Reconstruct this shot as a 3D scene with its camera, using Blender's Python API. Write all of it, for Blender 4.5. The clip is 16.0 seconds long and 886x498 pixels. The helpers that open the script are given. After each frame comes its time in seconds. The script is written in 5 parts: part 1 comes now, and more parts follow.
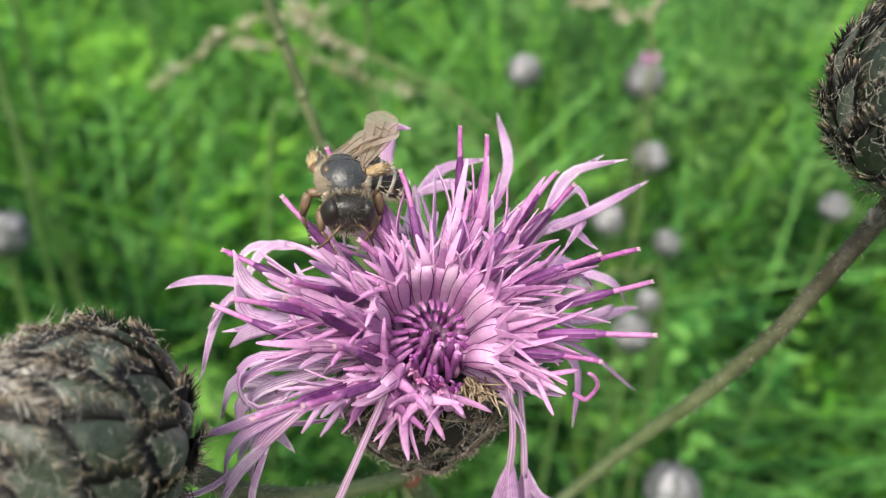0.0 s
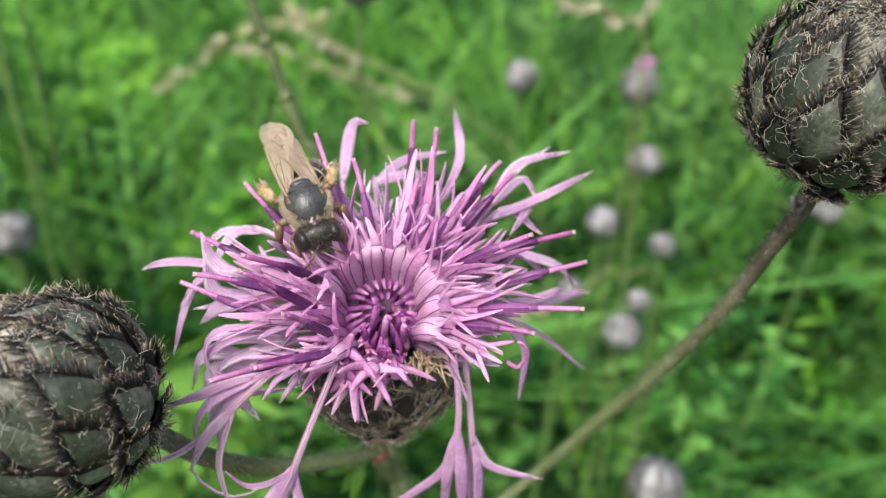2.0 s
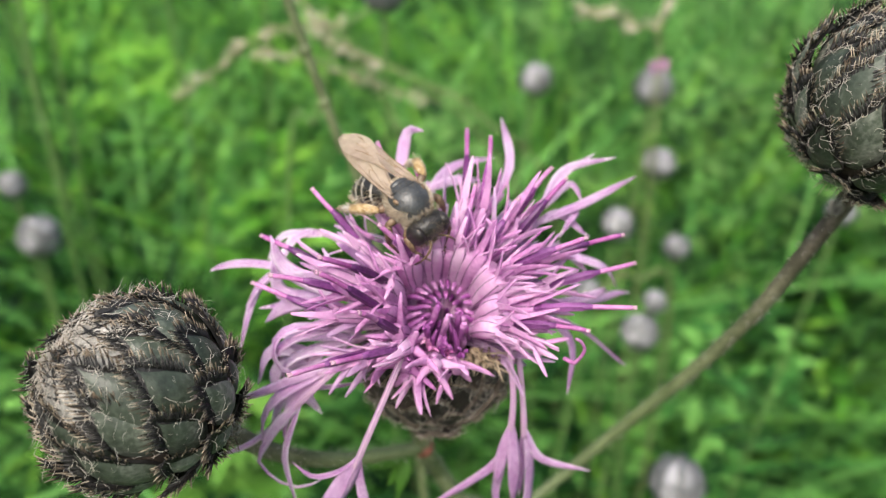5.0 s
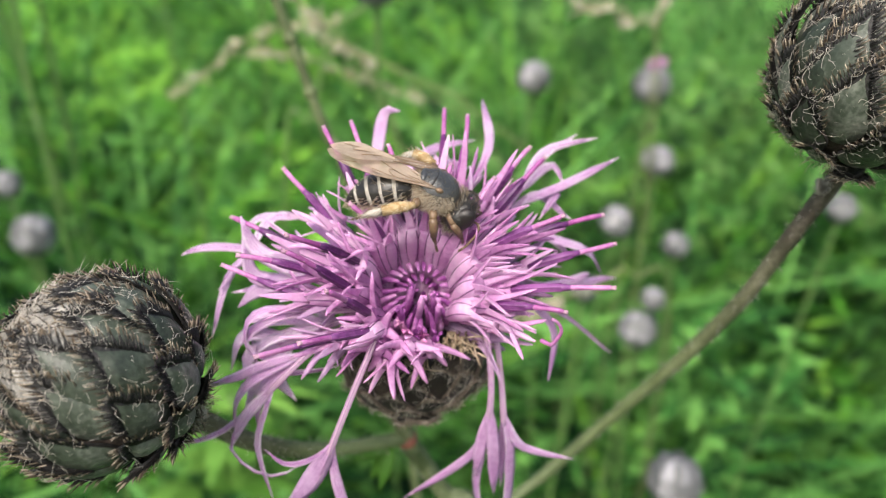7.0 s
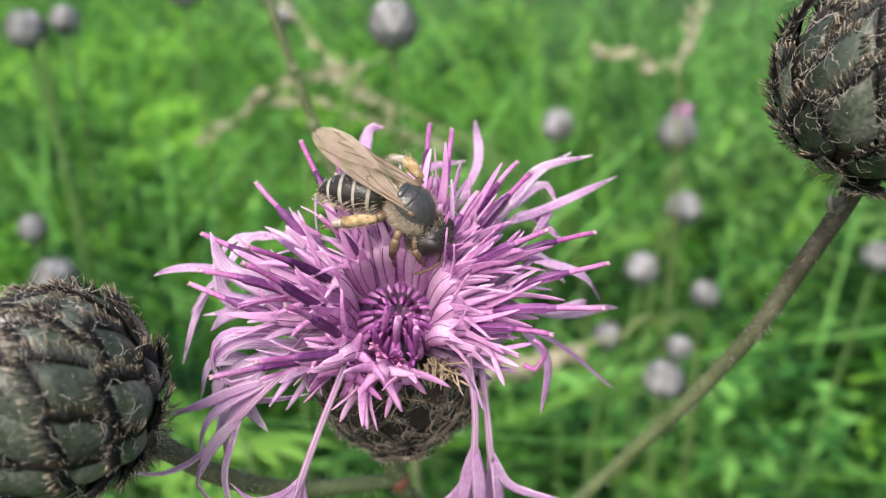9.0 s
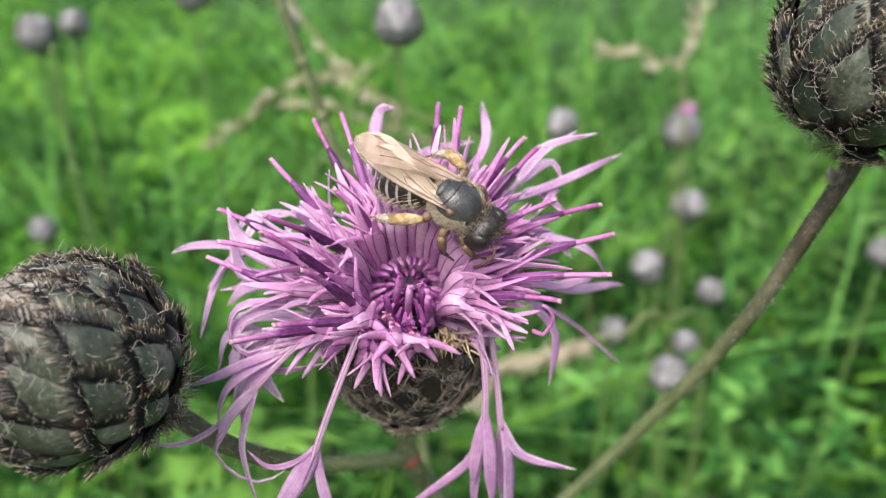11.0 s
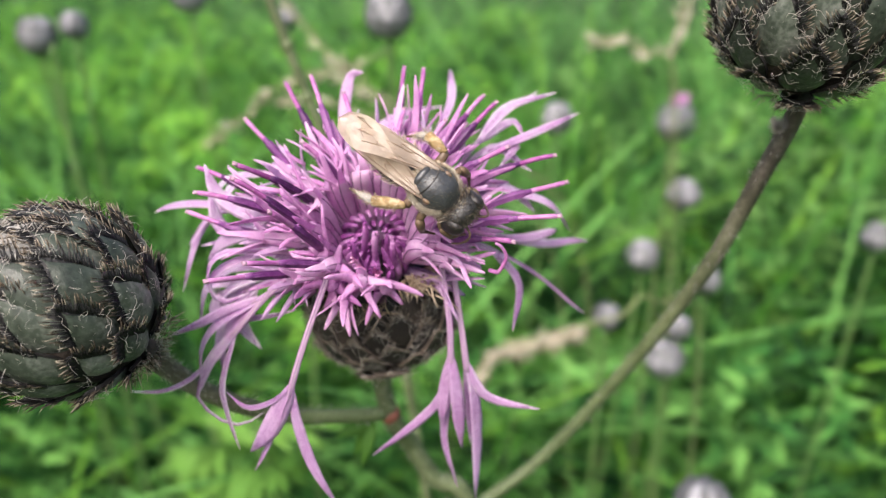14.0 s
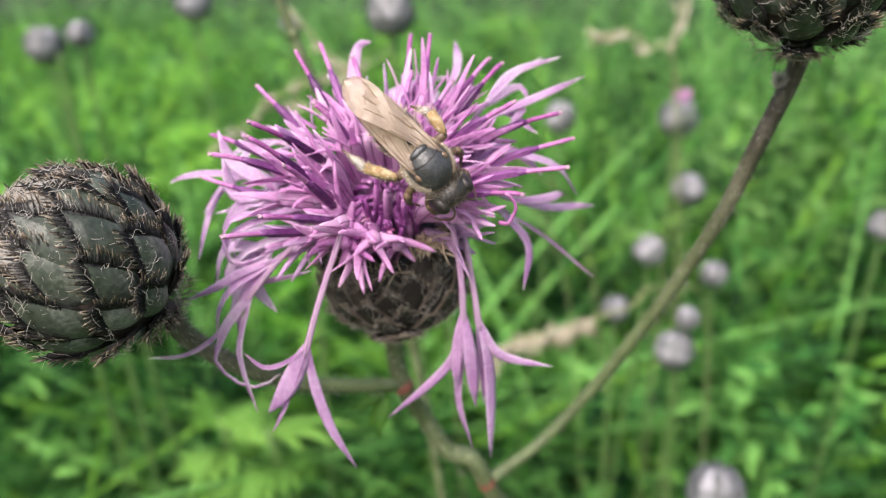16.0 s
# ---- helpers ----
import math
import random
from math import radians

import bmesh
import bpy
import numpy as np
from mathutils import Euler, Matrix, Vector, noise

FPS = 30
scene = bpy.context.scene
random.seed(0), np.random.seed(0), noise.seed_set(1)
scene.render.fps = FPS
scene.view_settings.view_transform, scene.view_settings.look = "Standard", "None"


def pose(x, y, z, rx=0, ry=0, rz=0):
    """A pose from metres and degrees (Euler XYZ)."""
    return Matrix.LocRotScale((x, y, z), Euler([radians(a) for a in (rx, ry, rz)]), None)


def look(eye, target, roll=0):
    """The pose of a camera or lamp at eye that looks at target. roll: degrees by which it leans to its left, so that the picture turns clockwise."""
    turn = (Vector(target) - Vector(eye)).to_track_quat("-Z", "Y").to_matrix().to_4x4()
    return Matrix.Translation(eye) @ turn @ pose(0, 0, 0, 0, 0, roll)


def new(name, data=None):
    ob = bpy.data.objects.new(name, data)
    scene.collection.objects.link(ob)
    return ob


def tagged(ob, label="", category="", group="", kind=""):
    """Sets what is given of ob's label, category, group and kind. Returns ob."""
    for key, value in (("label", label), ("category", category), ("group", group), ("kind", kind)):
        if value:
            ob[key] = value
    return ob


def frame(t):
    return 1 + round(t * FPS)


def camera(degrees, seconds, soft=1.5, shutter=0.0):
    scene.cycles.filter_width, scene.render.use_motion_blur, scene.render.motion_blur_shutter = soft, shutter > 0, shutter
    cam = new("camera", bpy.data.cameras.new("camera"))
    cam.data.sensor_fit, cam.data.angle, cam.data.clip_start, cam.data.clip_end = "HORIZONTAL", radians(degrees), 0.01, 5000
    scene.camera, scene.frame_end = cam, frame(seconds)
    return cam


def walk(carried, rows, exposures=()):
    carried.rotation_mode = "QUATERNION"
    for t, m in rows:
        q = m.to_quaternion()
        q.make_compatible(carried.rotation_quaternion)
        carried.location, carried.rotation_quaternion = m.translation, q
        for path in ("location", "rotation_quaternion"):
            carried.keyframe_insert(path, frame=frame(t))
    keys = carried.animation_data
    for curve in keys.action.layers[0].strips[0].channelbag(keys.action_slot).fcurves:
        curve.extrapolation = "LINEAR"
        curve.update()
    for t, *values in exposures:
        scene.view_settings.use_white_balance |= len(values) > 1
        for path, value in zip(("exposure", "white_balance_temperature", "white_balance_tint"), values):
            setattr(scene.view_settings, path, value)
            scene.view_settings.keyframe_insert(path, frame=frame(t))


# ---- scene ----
# All lengths below are written in centimetres and turned into metres by U.
U = 0.01
cam = camera(61.5, 16.0, soft=1.2)
PATH = [
    (0, (0.078, 0.1, 61.769), (0.029, 1.861, 60.822), 4.1),
    (0.5, (0.154, -0.006, 61.879), (0.101, 1.756, 60.935), 4.1),
    (1, (0.302, -0.082, 61.937), (0.246, 1.681, 60.995), 4.1),
    (1.5, (0.376, -0.343, 61.88), (0.32, 1.425, 60.948), 4.1),
    (2, (0.595, -0.411, 61.866), (0.521, 1.357, 60.933), 3.8),
    (2.5, (0.162, -0.47, 61.904), (0.089, 1.298, 60.972), 3.9),
    (3, (0.428, -0.548, 61.775), (0.334, 1.227, 60.857), 3.1),
    (3.5, (-0.014, -0.539, 61.861), (-0.095, 1.228, 60.928), 3.7),
    (4, (0.294, -0.764, 61.851), (0.203, 1.008, 60.93), 3.2),
    (4.2, (0.132, -0.665, 62.024), (0.041, 1.097, 61.082), 3.5),
    (6.3, (0.386, -0.874, 61.864), (0.292, 0.907, 60.959), 3.2),
    (6.5, (0.419, -0.847, 61.834), (0.308, 0.93, 60.923), 3.0),
    (7, (0.417, -0.653, 61.762), (0.317, 1.118, 60.84), 3.1),
    (7.5, (0.427, -0.427, 61.736), (0.33, 1.343, 60.81), 2.9),
    (8, (0.514, -0.32, 61.587), (0.372, 1.471, 60.707), 2.0),
    (8.5, (0.563, -0.357, 61.561), (0.399, 1.444, 60.707), 2.0),
    (9, (0.835, -0.382, 61.347), (0.638, 1.442, 60.552), 2.1),
    (9.2, (0.651, -0.437, 61.29), (0.479, 1.394, 60.505), 2.7),
    (11.3, (0.848, -0.76, 61.104), (0.633, 1.069, 60.324), 1.4),
    (11.5, (0.85, -0.881, 60.994), (0.637, 0.953, 60.226), 1.3),
    (12, (0.859, -0.846, 61.057), (0.638, 0.986, 60.286), 1.1),
    (12.5, (1.042, -0.937, 61.104), (0.82, 0.897, 60.337), 0.9),
    (13, (1.145, -1.09, 61.151), (0.926, 0.744, 60.383), 0.9),
    (13.5, (1.159, -1.05, 61.075), (0.935, 0.782, 60.304), 0.7),
    (14, (1.263, -1.137, 60.889), (1.034, 0.693, 60.117), 0.3),
    (14.5, (1.261, -1.146, 60.786), (1.028, 0.683, 60.011), -0.0),
    (15, (1.175, -1.097, 60.669), (0.945, 0.733, 59.895), -0.3),
    (15.5, (1.073, -1.172, 60.601), (0.839, 0.656, 59.824), -0.5),
    (16, (1.25, -1.428, 60.499), (1.005, 0.412, 59.755), -1.2),
]
walk(cam, [(t, look(Vector(eye) * U, Vector(target) * U, roll)) for t, eye, target, roll in PATH],
     [(0.0, 1.11, 6550, 6), (4.0, 1.17, 6500, 8), (8.0, 1.19, 6480, 10), (12.0, 1.22, 6430, 13), (16.0, 1.28, 6400, 15)])
# the shallow depth of field of a close-up lens
cam.data.dof.use_dof = True
cam.data.dof.focus_distance = 5.55 * U
cam.data.dof.aperture_fstop = 27.0

# ---- light: a bright overcast sky ----
world = bpy.data.worlds.new("overcast_sky")
scene.world = world
world.use_nodes = True
nt = world.node_tree
nt.nodes.clear()
sky = nt.nodes.new("ShaderNodeTexSky")
sky.sky_type = "NISHITA"
sky.sun_disc = False
sky.sun_elevation, sky.sun_rotation = radians(53), radians(200)
sky.air_density, sky.dust_density, sky.ozone_density = 1.2, 6.0, 1.0
back = nt.nodes.new("ShaderNodeBackground")
back.inputs[1].default_value = 0.10
wout = nt.nodes.new("ShaderNodeOutputWorld")
nt.links.new(sky.outputs[0], back.inputs[0])
nt.links.new(back.outputs[0], wout.inputs[0])
sun = new("sun", bpy.data.lights.new("sun", "SUN"))
sun.data.energy, sun.data.angle, sun.data.color = 1.75, radians(30), (1.0, 0.96, 0.9)
sun.matrix_world = look((0, 0, 5), (0.9, 2.4, 1.6))
scene.view_settings.exposure = 1.15


# ---- materials ----
def material(name, colours, rough=0.6, grain=900.0, bump=0.15, translucent=0.0, sheen=0.0, spec=0.4, random=0.0, island=0.0, patchy=1.0):
    """colours: two or three linear colours that a noise at two scales mixes."""
    m = bpy.data.materials.new(name)
    m.use_nodes = True
    t = m.node_tree
    t.nodes.clear()
    n, link = t.nodes.new, t.links.new
    out, bsdf = n("ShaderNodeOutputMaterial"), n("ShaderNodeBsdfPrincipled")
    co = n("ShaderNodeTexCoord")
    coarse, fine = n("ShaderNodeTexNoise"), n("ShaderNodeTexNoise")
    coarse.inputs["Scale"].default_value, coarse.inputs["Detail"].default_value = grain * 0.22, 4.0
    fine.inputs["Scale"].default_value, fine.inputs["Detail"].default_value = grain * 1.6, 5.0
    for node in (coarse, fine):
        link(co.outputs["Object"], node.inputs["Vector"])
    add = n("ShaderNodeMath")
    add.operation = "MULTIPLY_ADD"
    add.inputs[1].default_value = 0.45
    link(fine.outputs[0], add.inputs[0])
    half = n("ShaderNodeMath")
    half.operation = "MULTIPLY"
    half.inputs[1].default_value = 0.62
    link(coarse.outputs[0], half.inputs[0])
    link(half.outputs[0], add.inputs[2])
    value = add.outputs[0]
    # stretches the colour noise; in the meadow greens its dark end paints shaded gaps
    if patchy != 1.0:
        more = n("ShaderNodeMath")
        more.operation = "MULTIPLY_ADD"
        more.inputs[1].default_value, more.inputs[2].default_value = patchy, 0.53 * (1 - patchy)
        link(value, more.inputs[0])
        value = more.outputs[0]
    if random or island:
        src = n("ShaderNodeObjectInfo").outputs["Random"] if random else n("ShaderNodeNewGeometry").outputs["Random Per Island"]
        shift = n("ShaderNodeMath")
        shift.operation = "MULTIPLY_ADD"
        shift.inputs[1].default_value = random or island
        link(src, shift.inputs[0])
        sub = n("ShaderNodeMath")
        sub.operation = "SUBTRACT"
        link(value, sub.inputs[0])
        sub.inputs[1].default_value = 0.5 * (random or island)
        link(sub.outputs[0], shift.inputs[2])
        value = shift.outputs[0]
    ramp = n("ShaderNodeValToRGB")
    el = ramp.color_ramp.elements
    el[0].position, el[1].position = 0.28, 0.78
    el[0].color, el[1].color = (*colours[0], 1), (*colours[-1], 1)
    if len(colours) == 3:
        e = el.new(0.52)
        e.color = (*colours[1], 1)
    link(value, ramp.inputs[0])
    link(ramp.outputs[0], bsdf.inputs["Base Color"])
    bsdf.inputs["Roughness"].default_value = rough
    bsdf.inputs["Specular IOR Level"].default_value = spec
    bsdf.inputs["Sheen Weight"].default_value = sheen
    if bump:
        b = n("ShaderNodeBump")
        b.inputs["Strength"].default_value, b.inputs["Distance"].default_value = bump, 0.25 / grain
        link(fine.outputs[0], b.inputs["Height"])
        link(b.outputs[0], bsdf.inputs["Normal"])
    if translucent:
        tr, mix = n("ShaderNodeBsdfTranslucent"), n("ShaderNodeMixShader")
        link(ramp.outputs[0], tr.inputs[0])
        mix.inputs[0].default_value = translucent
        link(bsdf.outputs[0], mix.inputs[1])
        link(tr.outputs[0], mix.inputs[2])
        link(mix.outputs[0], out.inputs[0])
    else:
        link(bsdf.outputs[0], out.inputs[0])
    return m


PETAL = material("lilac_petal", [(0.50, 0.195, 0.47), (0.77, 0.415, 0.72), (0.92, 0.66, 0.88)], 0.55, 1500, 0.3, 0.50, spec=0.25, random=0.45)
RAY = material("pale_ray_petal", [(0.60, 0.35, 0.62), (0.79, 0.56, 0.80), (0.95, 0.85, 0.95)], 0.55, 1300, 0.3, 0.55, spec=0.25, random=0.3)
STREAK = material("violet_petal_streak", [(0.38, 0.13, 0.40), (0.55, 0.28, 0.56)], 0.5, 900, 0.0, 0.25)
TUBE = material("pale_corolla_tube", [(0.60, 0.40, 0.56), (0.78, 0.62, 0.72)], 0.5, 600, 0.1, 0.3)
VEIN = material("dark_violet_vein", [(0.09, 0.012, 0.10), (0.16, 0.03, 0.17)], 0.5, 900, 0.1)
ANTHER = material("dark_purple_anther", [(0.045, 0.007, 0.055), (0.10, 0.020, 0.11), (0.22, 0.07, 0.23)], 0.42, 1500, 0.25, random=0.4)
STYLE = material("rose_style", [(0.25, 0.045, 0.20), (0.41, 0.12, 0.35), (0.60, 0.30, 0.53)], 0.5, 1800, 0.3, 0.2, random=0.3)
STIGMA = material("pale_stigma_tip", [(0.30, 0.14, 0.24), (0.48, 0.32, 0.38)], 0.7, 2500, 0.4)
BUDLET = material("lilac_floret_bud", [(0.17, 0.030, 0.17), (0.38, 0.11, 0.37), (0.68, 0.36, 0.64)], 0.5, 1500, 0.15, 0.2, random=0.3)
ROSE = material("rose_floret_bud", [(0.34, 0.06, 0.24), (0.56, 0.18, 0.42), (0.80, 0.48, 0.66)], 0.5, 1500, 0.15, 0.2, random=0.3)
YOUNG = material("young_violet_floret", [(0.05, 0.004, 0.055), (0.15, 0.022, 0.15), (0.40, 0.13, 0.38)], 0.5, 1500, 0.15, 0.1, random=0.4)
BRACT = material("grey_green_bract", [(0.016, 0.023, 0.015), (0.052, 0.066, 0.048), (0.21, 0.225, 0.19)], 0.40, 1600, 0.45, random=0.3)
FELT = material("silvery_felted_bract", [(0.11, 0.107, 0.095), (0.32, 0.31, 0.285), (0.62, 0.60, 0.56)], 0.6, 1600, 0.8, random=0.2)
BRACT_DARK = material("black_brown_bract_margin", [(0.003, 0.003, 0.0028), (0.010, 0.0092, 0.0088), (0.042, 0.038, 0.035)], 0.6, 1600, 0.9)
FRINGE = material("tan_fringe_tooth", [(0.07, 0.050, 0.034), (0.20, 0.155, 0.11), (0.46, 0.39, 0.30)], 0.65, 300, 0.0, 0.15, island=0.6)
WEB = material("pale_web_hair", [(0.40, 0.37, 0.32), (0.64, 0.60, 0.54)], 0.7, 400, 0.0, 0.25)
DRYB = material("brown_involucre", [(0.006, 0.0045, 0.0036), (0.019, 0.0145, 0.0115), (0.075, 0.058, 0.045)], 0.65, 2000, 0.7, random=0.3)
DRY_RIM = material("dry_pale_scale_rim", [(0.06, 0.047, 0.036), (0.15, 0.122, 0.098), (0.34, 0.295, 0.245)], 0.75, 1800, 0.9)
CHAFF = material("straw_chaff_bristle", [(0.34, 0.25, 0.16), (0.66, 0.54, 0.40)], 0.6, 400, 0.0, 0.3, island=0.5)
STALK = material("brown_green_stalk", [(0.032, 0.027, 0.019), (0.075, 0.064, 0.046), (0.20, 0.18, 0.14)], 0.6, 1200, 0.6)
STALK_GREEN = material("green_stalk", [(0.045, 0.056, 0.024), (0.100, 0.130, 0.054), (0.23, 0.27, 0.14)], 0.6, 1200, 0.5)


def graded(m, colours):
    """Another pair of colours for the lower end of a stalk, along its own height."""
    t = m.node_tree
    n, link = t.nodes.new, t.links.new
    bsdf = [k for k in t.nodes if k.type == "BSDF_PRINCIPLED"][0]
    ramp = [k for k in t.nodes if k.type == "VALTORGB"][0]
    low = n("ShaderNodeValToRGB")
    low.color_ramp.elements[0].position, low.color_ramp.elements[1].position = 0.3, 0.75
    low.color_ramp.elements[0].color, low.color_ramp.elements[1].color = (*colours[0], 1), (*colours[1], 1)
    link(ramp.inputs[0].links[0].from_socket, low.inputs[0])
    co, sep, span, mix = n("ShaderNodeTexCoord"), n("ShaderNodeSeparateXYZ"), n("ShaderNodeMapRange"), n("ShaderNodeMix")
    link(co.outputs["Generated"], sep.inputs[0])
    span.inputs["From Min"].default_value, span.inputs["From Max"].default_value = 0.35, 0.85
    link(sep.outputs[2], span.inputs["Value"])
    mix.data_type = "RGBA"
    link(span.outputs[0], mix.inputs[0])
    link(low.outputs[0], mix.inputs[6])
    link(ramp.outputs[0], mix.inputs[7])
    link(mix.outputs[2], bsdf.inputs["Base Color"])


graded(STALK, [(0.060, 0.085, 0.030), (0.19, 0.235, 0.11)])
FAR_STALK = material("fresh_green_stalk", [(0.045, 0.115, 0.024), (0.115, 0.20, 0.055)], 0.6, 60, 0.2)
NODE = material("reddish_node", [(0.16, 0.05, 0.035), (0.30, 0.12, 0.08)], 0.6, 600, 0.3)
# patches vary the grass tone; the near-black ones paint shade between the clumps
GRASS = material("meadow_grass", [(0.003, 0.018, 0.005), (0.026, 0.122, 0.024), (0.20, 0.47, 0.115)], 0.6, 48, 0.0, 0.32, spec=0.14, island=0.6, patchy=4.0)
LEAF = material("meadow_leaf", [(0.008, 0.042, 0.009), (0.055, 0.205, 0.040), (0.24, 0.53, 0.125)], 0.6, 48, 0.1, 0.30, spec=0.14, island=0.6, patchy=2.8)
DULL_LEAF = material("dull_olive_meadow_leaf", [(0.010, 0.038, 0.008), (0.052, 0.150, 0.032), (0.19, 0.37, 0.10)], 0.6, 48, 0.1, 0.28, spec=0.14, island=0.6, patchy=2.6)
LIGHT_LEAF = material("yellow_green_meadow_leaf", [(0.030, 0.12, 0.012), (0.095, 0.30, 0.030), (0.27, 0.56, 0.075)], 0.6, 48, 0.1, 0.32, spec=0.12, island=0.6, patchy=2.0)
HERB = material("yellow_green_leaf", [(0.045, 0.13, 0.014), (0.10, 0.25, 0.035), (0.20, 0.40, 0.075)], 0.55, 120, 0.3, 0.3, spec=0.2, random=0.3)
SOIL = material("mossy_ground", [(0.010, 0.016, 0.006), (0.022, 0.040, 0.010), (0.045, 0.085, 0.02)], 0.9, 25, 0.5)
STRAW = material("dry_straw", [(0.32, 0.28, 0.18), (0.50, 0.46, 0.33), (0.70, 0.66, 0.53)], 0.6, 60, 0.1, 0.25, island=0.4)
STRAW_STEM = material("green_straw_stem", [(0.13, 0.17, 0.06), (0.28, 0.29, 0.14)], 0.6, 60, 0.1)
FARBUD = material("grey_bud_bract", [(0.060, 0.066, 0.062), (0.155, 0.158, 0.165), (0.42, 0.415, 0.44)], 0.55, 350, 0.5, random=0.3)
CUTICLE = material("dull_black_bee_cuticle", [(0.012, 0.013, 0.014), (0.032, 0.035, 0.037), (0.080, 0.083, 0.087)], 0.36, 2600, 0.5, spec=0.6)
ABDO = material("dark_abdomen", [(0.010, 0.009, 0.008), (0.022, 0.019, 0.016)], 0.35, 1500, 0.3, spec=0.5)
HEAD = material("glossy_black_head", [(0.006, 0.006, 0.006), (0.016, 0.015, 0.014), (0.05, 0.047, 0.043)], 0.38, 2400, 0.7, spec=0.5)
FUR = material("tawny_fur", [(0.36, 0.27, 0.17), (0.66, 0.55, 0.40), (0.90, 0.84, 0.72)], 0.7, 300, 0.0, 0.35, island=0.8)
FUR_DARK = material("grey_brown_fur", [(0.09, 0.07, 0.05), (0.24, 0.20, 0.15)], 0.7, 300, 0.0, 0.2, island=0.6)
BAND = material("cream_hair_band", [(0.24, 0.22, 0.19), (0.50, 0.47, 0.42)], 0.8, 1800, 0.8)
POLLEN = material("amber_pollen_leg", [(0.10, 0.055, 0.020), (0.31, 0.21, 0.095), (0.76, 0.66, 0.46)], 0.7, 1300, 0.7)
LEG = material("brown_leg", [(0.055, 0.032, 0.020), (0.19, 0.125, 0.075)], 0.4, 1500, 0.3)
EYE_MAT = material("dark_compound_eye", [(0.010, 0.008, 0.008), (0.022, 0.018, 0.017)], 0.4, 2500, 0.3, spec=0.4)
VEINW = material("brown_wing_vein", [(0.12, 0.08, 0.05), (0.24, 0.17, 0.11)], 0.4, 1500, 0.0)


def wing_material():
    m = material("smoky_wing_membrane", [(0.24, 0.175, 0.125), (0.55, 0.46, 0.37)], 0.32, 700, 0.6, spec=0.7)
    t = m.node_tree
    out = [k for k in t.nodes if k.type == "OUTPUT_MATERIAL"][0]
    bsdf = [k for k in t.nodes if k.type == "BSDF_PRINCIPLED"][0]
    clear, mix = t.nodes.new("ShaderNodeBsdfTransparent"), t.nodes.new("ShaderNodeMixShader")
    clear.inputs[0].default_value = (0.97, 0.90, 0.80, 1)
    mix.inputs[0].default_value = 0.56
    t.links.new(clear.outputs[0], mix.inputs[1])
    t.links.new(bsdf.outputs[0], mix.inputs[2])
    t.links.new(mix.outputs[0], out.inputs[0])
    return m


WING = wing_material()


# ---- mesh helpers ----
def mesh_of(name, bm, mats):
    me = bpy.data.meshes.new(name)
    bm.to_mesh(me)
    bm.free()
    me.transform(Matrix.Scale(U, 4))
    for m in mats if isinstance(mats, (list, tuple)) else [mats]:
        me.materials.append(m)
    for p in me.polygons:
        p.use_smooth = True
    return me


def part(name, bm, mats, parent, label="", at=None):
    """A bmesh (or a ready mesh) as one mesh object under its thing or part."""
    me = bm if isinstance(bm, bpy.types.Mesh) else mesh_of(name, bm, mats)
    ob = new(name, me)
    ob.parent = parent
    if at is not None:
        ob.matrix_basis = at
    return tagged(ob, label) if label else ob


def thing(name, at, label, category, group=""):
    ob = new(name)
    ob.empty_display_size = 0.005
    ob.matrix_basis = at
    return tagged(ob, label, category, group)


def frames(pts, up):
    """Points with a side and an up direction that turn as little as possible along them."""
    out, u = [], Vector(up)
    for i, p in enumerate(pts):
        d = (pts[min(i + 1, len(pts) - 1)] - pts[max(i - 1, 0)]).normalized()
        u = u - d * u.dot(d)
        if u.length < 1e-5:
            u = d.orthogonal()
        u.normalize()
        out.append((p, d.cross(u), u.copy()))
    return out


def sweep(bm, pts, wide, thick=None, n=6, mat=0, up=(0, 0, 1), ridge=0.0, cup=0.0):
    """A closed tube along pts; wide and thick are its half-axes at each point. cup lifts the edges."""
    thick = thick or wide
    pts = [Vector(p) for p in pts]
    rings = []
    for (p, s, u), a, b in zip(frames(pts, up), wide, thick):
        ring = []
        for k in range(n):
            c, q = math.cos(math.tau * k / n), math.sin(math.tau * k / n)
            f = 1 + ridge * (1 if k % 2 else -1)
            ring.append(bm.verts.new(p + s * (a * c * f) + u * (b * q * f + cup * a * c * c)))
        rings.append(ring)
    for r0, r1 in zip(rings, rings[1:]):
        for k in range(n):
            bm.faces.new((r0[k], r0[(k + 1) % n], r1[(k + 1) % n], r1[k])).material_index = mat
    for r, flip in ((rings[0], True), (rings[-1], False)):
        bm.faces.new(r[::-1] if flip else r).material_index = mat
    return rings


def bezier(ctrl, n):
    """n + 1 points of the curve through control points of any number."""
    out = []
    for i in range(n + 1):
        t, q = i / n, [Vector(c) for c in ctrl]
        while len(q) > 1:
            q = [a.lerp(b, t) for a, b in zip(q, q[1:])]
        out.append(q[0])
    return out


def smooth(pts, per=6):
    """A Catmull-Rom curve through pts."""
    p = [Vector(a) for a in pts]
    p = [p[0] * 2 - p[1]] + p + [p[-1] * 2 - p[-2]]
    out = []
    for a, b, c, d in zip(p, p[1:], p[2:], p[3:]):
        for i in range(per):
            t = i / per
            out.append(0.5 * (2 * b + (c - a) * t + (2 * a - 5 * b + 4 * c - d) * t * t + (3 * b - a - 3 * c + d) * t ** 3))
    return out + [p[-2]]


